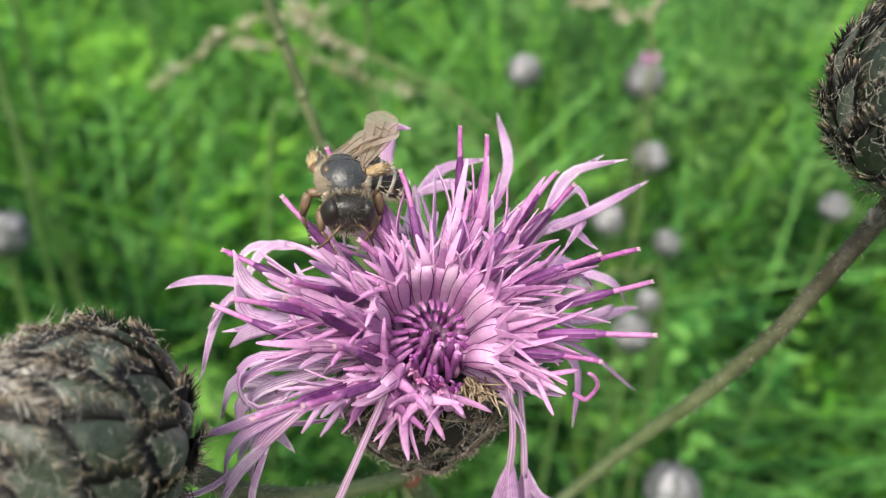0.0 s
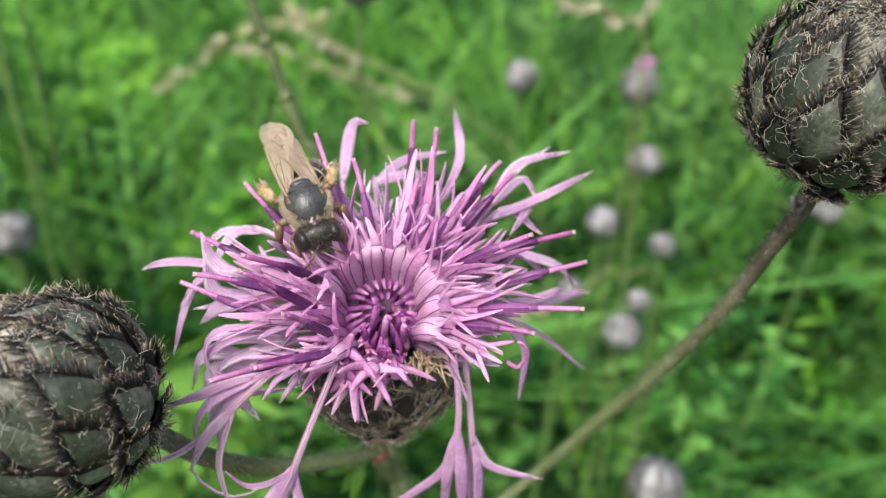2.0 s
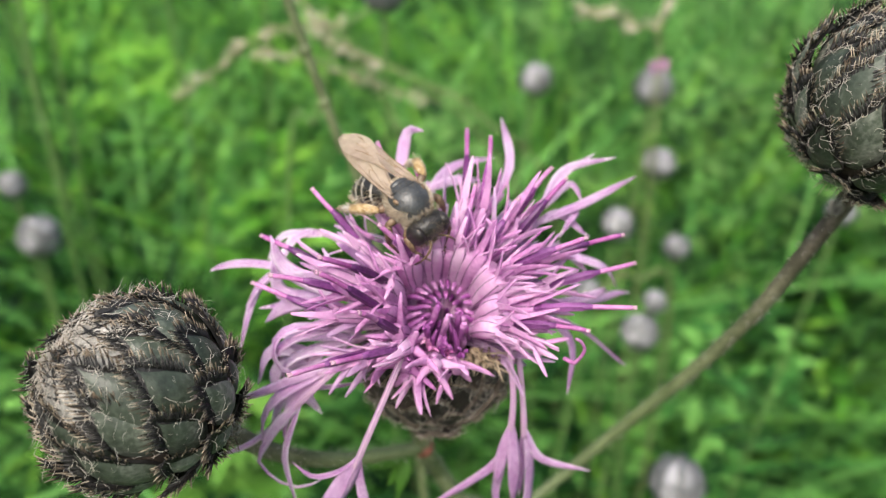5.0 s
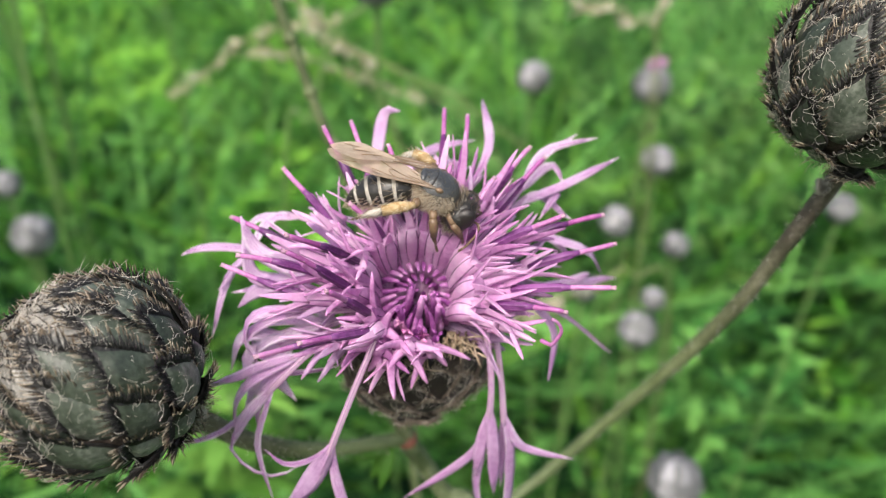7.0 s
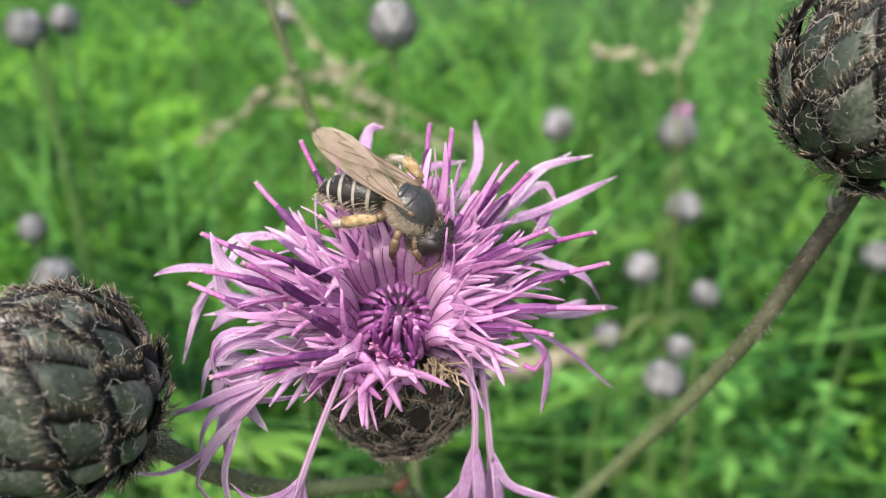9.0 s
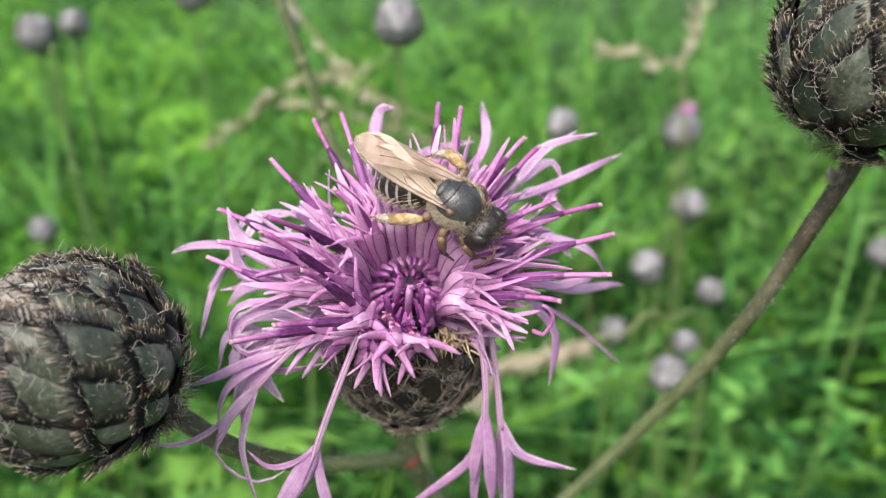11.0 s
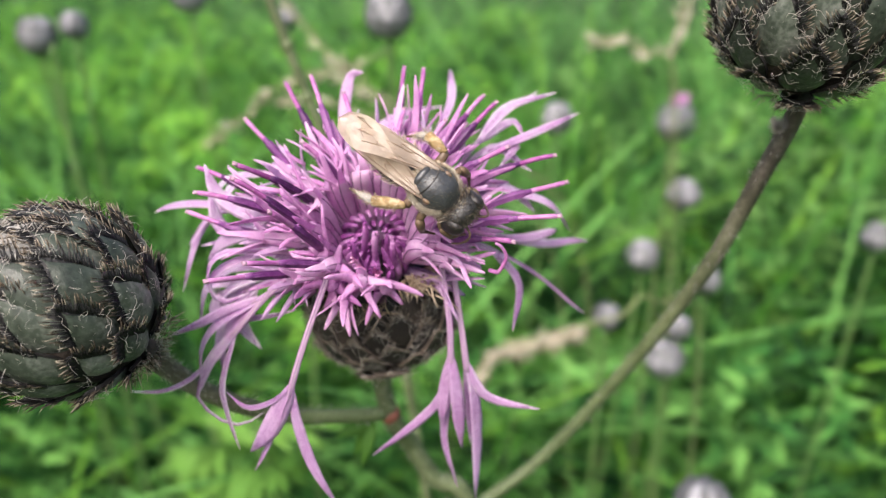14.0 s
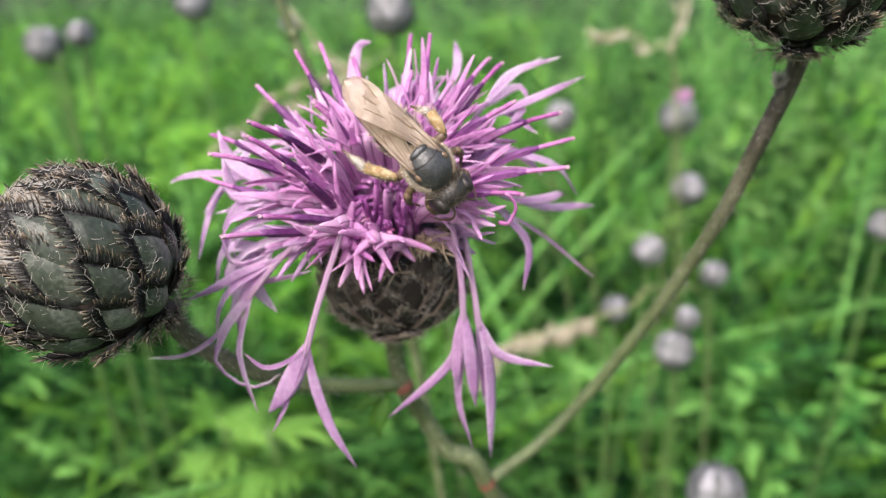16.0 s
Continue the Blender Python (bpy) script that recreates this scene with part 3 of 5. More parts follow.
GREYBUD = "round grey-green knapweed bud on a thin green stalk"
for i, (c, r, pink) in enumerate([((2.26, 33.98, 53.04), 0.80, 0), ((7.64, 33.8, 53.1), 0.92, 1), ((7.61, 29.73, 50.94), 0.72, 0), ((5.9, 27.59, 48.96), 0.70, 0),
                                  ((3.85, 20.5, 49.73), 0.47, 0), ((5.81, 20.47, 48.35), 0.66, 0), ((6.2, 20.9, 49.3), 0.42, 0), ((5.75, 13.8, 48.2), 0.72, 0),
                                  ((-15.9, 23.36, 57.7), 0.68, 0), ((-14.9, 24.0, 58.0), 0.5, 0), ((-2.77, 19.17, 58.97), 0.66, 0), ((-14.49, 20.51, 50.01), 0.74, 0),
                                  ((-16.3, 22.3, 51.0), 0.52, 0), ((9.1, 29.9, 47.0), 0.62, 0), ((15.2, 28.8, 49.8), 0.62, 0), ((-9.9, 32.2, 57.6), 0.5, 0), ((-13.7, 30.7, 58.6), 0.8, 0)]):
    far_bud(c, r * 0.92, 40 + i, "grey knapweed bud opening with pink floret tips" if pink else GREYBUD, bool(pink), ((i * 37 % 11) - 5, (i * 53 % 13) - 3))


# ---- dry grass stalks with seed heads ----
def dry_grass(path, head, seed, label, thick=0.07):
    rng = random.Random(seed)
    o = Vector(path[0])
    ob = thing("dry_grass_stalk", at_cm(o), label, "grass", "dry grass stalks")
    loc = [Vector(p) - o for p in path]
    part("stem", stalk_mesh(loc, (thick, thick * 0.8), STRAW_STEM, n=6, ridge=0), None, ob)
    if head:
        bm = bmesh.new()
        pts = smooth(loc, 6)
        for _ in range(head):
            i = int((rng.random() ** 1.0) * (len(pts) - 1) * 0.5)
            p = pts[i]
            d = (Vector([rng.gauss(0, 0.5) for _ in range(3)]) + (pts[0] - pts[4]).normalized() * 1.2).normalized()
            ln = rng.uniform(0.35, 0.8)
            sweep(bm, [p, p + d * ln * 0.5, p + d * ln], [0.02, 0.06, 0.01], n=4)
        part("seed_head", bm, STRAW, ob, "pale straw-coloured seed head")
    return ob


dry_grass([(-13.1, 30, 52.4), (-11.1, 30, 53.8), (-9.8, 30, 54.9), (-7.5, 30, 55.7), (-5.8, 30, 54.9), (-4.1, 30, 54.2), (-2.4, 30.2, 53.4), (-0.2, 30.5, 52.2), (4, 33, 46), (7, 38, 20), (7.5, 39, 0)], 110, 1,
          "bleached dry grass stalk arching with a seed head", 0.06)
dry_grass([(-9.4, 30, 54.3), (-7.5, 30, 54.3), (-5.3, 30, 53.6), (-3.4, 30.3, 53.0), (-0.4, 31, 51.5), (3, 33, 44), (5, 36, 20), (5.5, 37, 0)], 60, 2, "thin dry straw stalk bending over the grass", 0.05)
dry_grass([(6.5, 27, 60.5), (6.3, 27, 58.8), (6.2, 27, 58.0), (6.0, 27, 56.7), (6.2, 27.2, 55.3), (6.6, 28, 45), (7, 30, 0)], 45, 3, "upright dry straw stalk with a feathery seed head", 0.035)
dry_grass([(3.3, 26, 57.6), (4.1, 26, 57.55), (4.9, 26, 57.3), (6.5, 27, 54), (8, 29, 30), (8.5, 30, 0)], 40, 4, "small drooping straw-coloured seed head", 0.05)
dry_grass([(-0.3, 20, 47.2), (0.6, 20, 48.6), (1.6, 20, 49.0), (2.5, 20, 49.3), (3.3, 20, 49.7), (4.2, 20.2, 49.9), (5.4, 21, 50.1), (8, 24, 44), (10, 28, 0)], 260, 5, "drooping pale dry grass seed head", 0.05)
dry_grass([(-8.6, 28, 58.6), (-7.6, 28, 57.4), (-6.4, 28, 56.0), (-5.4, 28.2, 55.3), (-3, 30, 48), (-2, 32, 20), (-2, 33, 0)], 40, 6, "pale straw stalk hanging over", 0.07)


def bare_stalk(path, radius, mats, label, n=8):
    o = Vector(path[0])
    ob = thing("bare_stalk", at_cm(o), label, "stalk", "bare stalks")
    part("stem", stalk_mesh([Vector(p) - o for p in path], radius, mats, n=n), None, ob)
    for k in (2, 3):
        bm = bmesh.new()
        blob(bm, Vector(path[k]) - o, (radius[0] * 1.5, radius[0] * 1.5, radius[0] * 1.8), seg=8)
        part("stalk_node", bm, mats, ob)


bare_stalk([(-3.3, 10.5, 61.2), (-2.9, 10.5, 59.95), (-2.68, 10.5, 59.3), (-2.4, 10.5, 58.5), (-2.15, 10.5, 57.8), (-1.8, 10.6, 56.8), (-0.5, 10.8, 50), (1.5, 11, 25), (2, 11, 0)], (0.075, 0.09), STALK_GREEN, "bare brown-green stalk rising behind the flower", 10)
bare_stalk([(-14.9, 22.6, 57.5), (-14.9, 22.6, 56.1), (-14.9, 22.6, 53.5), (-14.8, 22.6, 51.0), (-14.5, 23, 30), (-14, 23, 0)], (0.10, 0.12), FAR_STALK, "pale green grass stalk")
bare_stalk([(-4.0, 26, 57.6), (-4.3, 26, 57.1), (-5.4, 26, 56.1), (-6.3, 26, 53.0), (-7.6, 26, 48), (-9, 27, 0)], (0.10, 0.12), FAR_STALK, "pale green leaning grass stalk")


# ---- the branch stalks ----
L_C, L_AX = Vector((-2.255, 3.646, 58.225)), Vector((-0.57, -0.36, 0.715)).normalized()
R_C, R_AX = Vector((3.430, 5.53, 60.345)), Vector((-0.08, -0.36, 0.93)).normalized()
I_C, I_AX = Vector((-0.157, 5.382, 57.52)), Vector((0.04, -0.52, 0.85)).normalized()
NODE_L, NODE_R = Vector((-0.27, 6.10, 55.69)), Vector((0.70, 6.52, 54.0))
knapweed_bud(L_C, L_AX, 0.725, [L_C - L_AX * 0.70, (-2.04, 4.55, 57.10), (-1.64, 4.80, 56.63), (-1.07, 5.28, 56.16), NODE_L], (0.10, 0.075),
             "closed dark knapweed bud with fringed scales on a side stalk", 11, wool=1000)
knapweed_bud(R_C, R_AX, 0.75, [R_C - R_AX * 0.74, (3.606, 5.93, 59.47), (3.388, 6.09, 58.63), (3.164, 6.26, 57.82), (2.81, 6.53, 56.88), (2.475, 6.84, 56.04), (2.03, 7.05, 55.16), (1.39, 6.95, 54.36), NODE_R], (0.083, 0.073),
             "closed grey-green knapweed bud with fringed scales on a long stalk", 12, wool=280, knot=(3.42, 5.79, 59.33))

# ---- the open flower head; its own frame has z along the opened disc and its origin in the middle of the florets ----
F_O, F_W = Vector((-0.10, 4.70, 58.64)), Vector((0.07, -0.73, 0.68)).normalized()
F_ROT = basis(F_W)
F_INV = F_ROT.to_3x3().transposed()
flower = thing("knapweed_flower", at_cm(F_O, F_ROT), "open lilac knapweed flower with a brown scaly base", "flower", "knapweed heads in focus")


def inflower(p):
    return F_INV @ (Vector(p) - F_O)


def build_involucre():
    rng = random.Random(21)
    centre = inflower(I_C)
    rot = F_INV.to_4x4() @ basis(I_AX)
    bm = bmesh.new()
    blob(bm, (0, 0, 0), (0.64, 0.64, 0.64), seg=24)
    inv = part("involucre", bm, BRACT_DARK, flower, "dark brown involucre of overlapping dry scales", Matrix.Translation(centre * U) @ rot)
    bract_spiral(flower, 0.72, 74, 112, [(30, 32, 0.17, 0.08), (116, 40, 0.215, 0.12)], rng, [DRYB, DRY_RIM, FRINGE, WEB], at=inv.matrix_basis.copy(), tooth=0.04, web=10, teeth=9, swell=0.02, felt=8)
    stem = [I_C - I_AX * 0.72, (-0.36, 6.15, 56.2), NODE_L, (-0.09, 6.45, 55.01), (0.22, 6.46, 54.5), NODE_R, (1.5, 7.2, 50), (3.0, 9.0, 30), (3.2, 9.2, 0)]
    part("stalk", stalk_mesh([inflower(p) for p in stem], (0.098, 0.125), STALK_GREEN), None, flower, "ridged green-brown stalk")
    part("stalk_hair", stalk_hairs([inflower(p) for p in stem[:6]], 0.105, 200, rng), None, flower)
    bm = bmesh.new()
    for p in (NODE_L, NODE_R):
        blob(bm, inflower(p), (0.13, 0.13, 0.12), seg=12)
    part("stalk_node", bm, NODE, flower, "reddish node where stalks branch")
    # pale chaff between florets and scales
    bm = bmesh.new()
    for clump in range(34):
        a0 = rng.uniform(0, math.tau)
        ring = rng.uniform(0.40, 0.54)
        for _ in range(6):
            a = a0 + rng.gauss(0, 0.07)
            p = centre + rot.to_3x3() @ Vector((ring * math.cos(a), ring * math.sin(a), math.sqrt(0.62 - ring * ring) + rng.uniform(-0.06, 0.1)))
            d = rot.to_3x3() @ Vector((math.cos(a) * 0.8, math.sin(a) * 0.8, rng.uniform(0.6, 1.5))).normalized()
            ln = rng.uniform(0.07, 0.14)
            side = Vector([rng.uniform(-0.09, 0.09) for _ in range(3)])
            hook = Vector([rng.uniform(-0.07, 0.07) for _ in range(3)])
            sweep(bm, bezier([p, p + d * ln * 0.6, p + d * ln + side, p + d * ln * 0.9 + side * 1.6 + hook], 5), [0.009, 0.0085, 0.007, 0.006, 0.004, 0.0015], [0.005, 0.004, 0.004, 0.003, 0.002, 0.001], n=4)
    # a tuft of it lies open at the front, where no floret hangs over
    for _ in range(46):
        p = Vector((0.40 + rng.gauss(0, 0.09), -0.40 + rng.gauss(0, 0.05), -0.42 + rng.gauss(0, 0.05)))
        d = Vector((rng.uniform(-0.3, 0.9), rng.uniform(-1.0, -0.1), rng.uniform(0.1, 0.9))).normalized()
        ln = rng.uniform(0.10, 0.20)
        side = Vector([rng.uniform(-0.07, 0.07) for _ in range(3)])
        sweep(bm, bezier([p, p + d * ln * 0.6 + side * 0.5, p + d * ln + side, p + d * ln * 0.95 + side * 1.7 - Vector((0, 0, 0.05))], 5), [0.010, 0.0095, 0.008, 0.007, 0.005, 0.0015], [0.005, 0.004, 0.004, 0.003, 0.002, 0.001], n=4)
    part("chaff", bm, CHAFF, flower, "straw-coloured bristly chaff")


def floret(mouth, tip, rng, throat=0.075, lobe_len=0.36, splay=0.75, anther=True, dark=True, bow=0.06, lobes=5, base=-0.05, skin=None, broad=1.15):
    """A disc floret: thin tube out of the receptacle, swollen throat with dark seams up to the mouth, five strap-shaped lobes, and an anther column with a style that ends in the tip."""
    mouth, tip = Vector(mouth), Vector(tip)
    flat = Vector((mouth.x, mouth.y, 0))
    rad = flat.normalized()
    inner = flat.length < 0.75
    p0 = Vector((0, -0.15, -0.68)) + rad * rng.uniform(0.10, 0.2)
    p1 = rad * (0.43 if inner else 0.45 * flat.length) + Vector((0, -0.02, base + 0.10 if inner else mouth.z - 0.26))
    tube = bezier([p0, p1 - rad * 0.02 - Vector((0, 0, 0.42 if inner else 0.05)), p1, mouth], 14)
    d = (tip - mouth).normalized()
    bm = bmesh.new()
    wide = [0.024 + (throat - 0.024) * max(0.0, math.sin(math.pi * min(1.0, max(0, i / 14 - 0.26) / 0.92))) ** 0.75 for i in range(15)]
    rings = sweep(bm, tube, wide, n=12, up=F_UP)
    for k in range(6):
        seam = [r[2 * k].co + (r[2 * k].co - p) * 0.02 for r, p in zip(rings[5:], tube[5:])]
        sweep(bm, seam, [0.0044] * len(seam), n=3, mat=1)
    s = d.cross(F_UP).normalized()
    u = s.cross(d)
    out = (tube[-1] - tube[-3]).normalized()
    for k in range(lobes):
        a = math.tau * (k + 0.5) / lobes + rng.uniform(-0.25, 0.25)
        o = s * math.cos(a) + u * math.sin(a)
        sp = splay * rng.uniform(0.45, 1.25)
        ln = lobe_len * rng.uniform(0.8, 1.25)
        q0 = mouth + o * wide[-1] * 0.75 - out * 0.05
        q1 = q0 + out * ln * 0.36 + o * ln * 0.14 * sp if splay < 1.2 else q0 + out * ln * 0.10 + o * ln * 0.30
        q2 = q1 + (d * (1 - 0.45 * sp) + o * 0.62 * sp).normalized() * ln * 0.68 + Vector([rng.uniform(-0.08, 0.08) for _ in range(3)])
        lp = bezier([q0, q1, q2], 7)
        sweep(bm, lp, [w * broad for w in (0.040, 0.037, 0.032, 0.028, 0.024, 0.021, 0.017, 0.006)], [0.008, 0.007, 0.006, 0.006, 0.006, 0.007, 0.008, 0.004], n=6, up=o, cup=0.4)
    part("floret", bm, [skin or PETAL, VEIN], flower)
    if anther:
        bm = bmesh.new()
        side = d.orthogonal().normalized() * rng.uniform(-0.02, 0.02)
        col = bezier([mouth - out * 0.10, mouth.lerp(tip, 0.35) + F_UP * bow + side, mouth.lerp(tip, 0.7) + F_UP * bow * 0.8 - side, tip], 12)
        sweep(bm, col[:8], [0.020, 0.027, 0.032, 0.034, 0.034, 0.033, 0.030, 0.024], n=8, mat=0)
        for k in range(5):
            a = math.tau * k / 5
            strip = [p + (sd * math.cos(a) + uu * math.sin(a)) * 0.032 for p, sd, uu in frames(col[1:7], F_UP)]
            sweep(bm, strip, [0.007, 0.008, 0.008, 0.008, 0.008, 0.006], n=4, mat=0)
        sweep(bm, col[6:], [0.022, 0.0225, 0.022, 0.021, 0.021, 0.022, 0.020], n=7, mat=1)
        e = (col[-1] - col[-2]).normalized()
        for sg in (-1, 1):
            sweep(bm, [tip - e * 0.01, tip + e * 0.02 + s * sg * 0.006, tip + e * 0.04 + s * sg * 0.013], [0.016, 0.014, 0.007], n=5, mat=2)
        for _ in range(9):
            m = col[rng.randint(7, 12)]
            q = m + Vector([rng.gauss(0, 1) for _ in range(3)]).normalized() * 0.021
            blob(bm, q, (0.006, 0.006, 0.006), mat=2, seg=6)
        part("anther_column", bm, [ANTHER if dark else YOUNG, STYLE, STIGMA], flower)


F_UP = Vector((0.05, 0.12, 1)).normalized()


def build_florets():
    rng = random.Random(31)
    # the florets that stand out, mouth and style tip: across the disc, up the disc and height over it
    out = lambda mouth, tip, **kw: floret(mouth, tip, rng, **{"throat": rng.uniform(0.070, 0.085), "lobe_len": rng.uniform(0.28, 0.40), **kw})
    out((-0.74, 0.50, -0.05), (-1.13, 0.90, 0.12))
    out((-1.00, 0.25, -0.04), (-1.57, 0.53, -0.08))
    out((-0.82, 0.03, 0.13), (-1.37, 0.08, 0.38))
    out((-0.90, -0.16, 0.02), (-1.61, 0.11, -0.11), bow=-0.04)
    out((-0.46, 0.13, 0.16), (-0.94, 0.14, 0.78), throat=0.10)
    out((-0.50, -0.12, 0.16), (-0.96, 0.03, 0.74), throat=0.10)
    out((-0.37, -0.30, 0.13), (-0.62, -0.28, 0.84), throat=0.09)
    out((-0.36, -0.47, 0.14), (-0.80, -0.63, 0.70), throat=0.085)
    out((-0.62, -0.48, -0.06), (-1.14, -0.71, 0.50))
    out((-0.26, 0.34, 0.14), (-0.52, 0.50, 0.46), throat=0.10)
    out((0.20, 0.95, -0.05), (0.21, 1.68, -0.21), dark=False)
    out((0.36, 0.86, 0.0), (0.41, 1.52, 0.0), dark=False)
    out((-0.50, 0.70, -0.05), (-0.84, 1.34, 0.02))
    out((-0.34, 0.66, 0.02), (-0.60, 1.37, 0.09))
    out((-0.06, 0.46, 0.12), (-0.26, 1.10, 0.24), throat=0.10)
    out((0.62, 0.80, -0.10), (0.95, 1.24, 0.0), dark=False)
    out((0.66, 0.62, 0.02), (1.06, 1.10, 0.12))
    out((0.62, 0.30, 0.14), (1.13, 0.46, 0.50), throat=0.09)
    out((0.86, 0.42, -0.04), (1.57, 0.64, 0.03))
    out((0.96, 0.18, -0.08), (1.67, 0.39, 0.01))
    out((0.80, -0.05, 0.06), (1.55, -0.07, 0.36))
    out((0.62, -0.18, 0.04), (1.19, -0.25, 0.24), throat=0.095)
    out((0.36, 0.42, 0.10), (0.62, 0.86, 0.20), throat=0.10)
    out((0.16, 0.48, 0.10), (0.26, 0.98, 0.18), throat=0.10)
    # plump ones without a column between them, round the middle
    for u, v, w, du, dv in ((0.50, 0.18, 0.14, 0.5, 0.12), (0.52, -0.02, 0.13, 0.5, -0.05), (0.50, -0.24, 0.04, 0.45, -0.28), (0.06, 0.46, 0.08, 0.05, 0.5), (-0.34, 0.32, 0.12, -0.3, 0.25),
                            (-0.52, 0.02, 0.14, -0.4, 0.0), (0.25, 0.42, 0.08, 0.25, 0.45), (-0.15, 0.44, 0.08, -0.1, 0.5), (0.44, 0.28, 0.12, 0.4, 0.25)):
        floret((u, v, w), (u + du, v + dv, w + (0.10 if v > 0.35 else 0.26)), rng, throat=rng.uniform(0.088, 0.102), lobe_len=rng.uniform(0.26, 0.36), splay=1.15, anther=False, base=-0.05 + rng.uniform(-0.05, 0.04))
    # outer ones underneath
    for k in range(26):
        a = math.tau * k / 26 + rng.uniform(-0.12, 0.12)
        if -2.35 < math.atan2(math.sin(a), math.cos(a)) < -0.62:
            continue
        r, w = rng.uniform(0.66, 0.95), rng.uniform(-0.38, -0.12)
        t = r + rng.uniform(0.35, 0.6)
        floret((r * math.cos(a), r * math.sin(a), w), (t * math.cos(a + 0.1), t * math.sin(a + 0.1), w + rng.uniform(-0.05, 0.2)), rng, throat=0.062, lobe_len=rng.uniform(0.34, 0.5), splay=1.0, skin=RAY, broad=1.35,
               anther=False)
    # those that hang over the front rim, some opened like stars
    for m, t, sp, th in (((-0.04, -0.56, 0.10), (0.02, -0.80, 0.38), 1.7, 0.075), ((-0.28, -0.42, 0.08), (-0.36, -0.66, 0.35), 1.6, 0.08), ((-0.30, -0.58, 0.02), (-0.42, -0.86, 0.2), 1.3, 0.075),
                         ((-0.20, -0.70, -0.12), (-0.26, -1.05, -0.10), 0.9, 0.075), ((0.16, -0.58, -0.06), (0.26, -0.86, -0.02), 1.3, 0.065), ((-0.52, -0.56, -0.10), (-0.85, -0.80, -0.1), 0.9, 0.07),
                         ((0.68, -0.33, 0.0), (1.06, -0.53, 0.22), 0.3, 0.08), ((0.72, -0.24, -0.14), (1.15, -0.42, -0.22), 0.6, 0.075)):
        floret(m, t, rng, throat=th, lobe_len=0.26, splay=sp, anther=False, base=-0.30, broad=1.35)
    # loose lobes and styles that stick out of the tangle
    for k in range(22):
        a = rng.uniform(-0.45, 3.9)
        c = Vector((math.cos(a), math.sin(a), 0))
        p = c * rng.uniform(0.5, 0.95) + Vector((0, 0, rng.uniform(-0.1, 0.10)))
        d = (c * rng.uniform(0.3, 1.0) + Vector((rng.uniform(-0.5, 0.5), rng.uniform(-0.5, 0.5), rng.uniform(0.1, 0.8)))).normalized()
        ln = rng.uniform(0.18, 0.36)
        bm = bmesh.new()
        sweep(bm, bezier([p, p + d * ln * 0.6, p + d * ln + Vector([rng.uniform(-0.06, 0.06) for _ in range(3)])], 5), [0.018, 0.021, 0.021, 0.020, 0.018, 0.007], [0.010] * 5 + [0.005], n=6, up=F_UP, cup=0.2)
        part("lobe", bm, [PETAL], flower)
    # unopened florets in the middle, leaning inwards
    for ring, (count, r0, r1, w0, w1, thick) in enumerate(((23, 0.35, 0.19, -0.66, -0.24, 0.027), (16, 0.24, 0.11, -0.68, -0.32, 0.025), (8, 0.10, 0.05, -0.68, -0.46, 0.021))):
        for k in range(count):
            a = math.tau * (k + 0.5 * ring) / count + rng.uniform(-0.08, 0.08)
            c = Vector((math.cos(a), math.sin(a), 0))
            bm = bmesh.new()
            pts = bezier([c * r0 * 0.8 + Vector((0, -0.1, w0)), c * r0 * 1.2 + Vector((0, -0.05, (w0 + w1) / 2 + 0.12)), c * r1 + Vector((0.03, -0.03, w1 + rng.uniform(-0.02, 0.03)))], 7)
            sweep(bm, pts, [thick * f for f in (0.6, 0.8, 1.0, 1.1, 1.15, 1.05, 0.8, 0.4)], n=7)
            part("young_floret", bm, BUDLET if ring == 0 else YOUNG, flower)
    # half-open ones that rise at the front of the middle
    for k in range(14):
        x, y = rng.uniform(-0.24, 0.16), rng.uniform(-0.52, -0.28)
        bm = bmesh.new()
        p, q = Vector((x * 0.8, y - 0.02, -0.66)), Vector((x * 1.05 + rng.uniform(-0.08, 0.08), y - rng.uniform(-0.04, 0.10), rng.uniform(-0.22, 0.02)))
        sweep(bm, bezier([p, p.lerp(q, 0.5) + Vector((0, -0.05, 0.05)), q], 6), [0.020, 0.022, 0.025, 0.028, 0.030, 0.028, 0.014], n=7)
        for m in range(4):
            e = q + Vector([rng.uniform(-0.06, 0.06), rng.uniform(-0.07, 0.03), rng.uniform(0.02, 0.10)])
            sweep(bm, [q - (q - p).normalized() * 0.02, q.lerp(e, 0.5) + Vector((0, 0, 0.015)), e], [0.014, 0.015, 0.005], [0.008, 0.008, 0.003], n=5, up=F_UP)
        part("young_floret", bm, ROSE if k % 2 else YOUNG, flower)
    for x, y, tx, ty, tw in ((-0.10, -0.22, -0.02, -0.04, 0.10), (0.02, -0.26, 0.06, -0.14, 0.12), (0.16, -0.22, 0.16, -0.10, 0.06), (-0.06, -0.34, -0.12, -0.24, 0.14), (0.20, -0.28, 0.20, -0.18, 0.02)):
        bm = bmesh.new()
        p, q = Vector((x, y, -0.5)), Vector((tx, ty, tw))
        sweep(bm, bezier([p, p.lerp(q, 0.6) + Vector((0, -0.06, 0)), q], 6), [0.026, 0.027, 0.028, 0.029, 0.030, 0.031, 0.016], n=7)
        for m in range(3):
            e = q + Vector([rng.uniform(-0.05, 0.05), rng.uniform(-0.05, 0.05), rng.uniform(0.01, 0.06)])
            sweep(bm, [q - Vector((0, 0, 0.03)), e], [0.016, 0.012], n=5)
        part("young_floret", bm, BUDLET, flower)


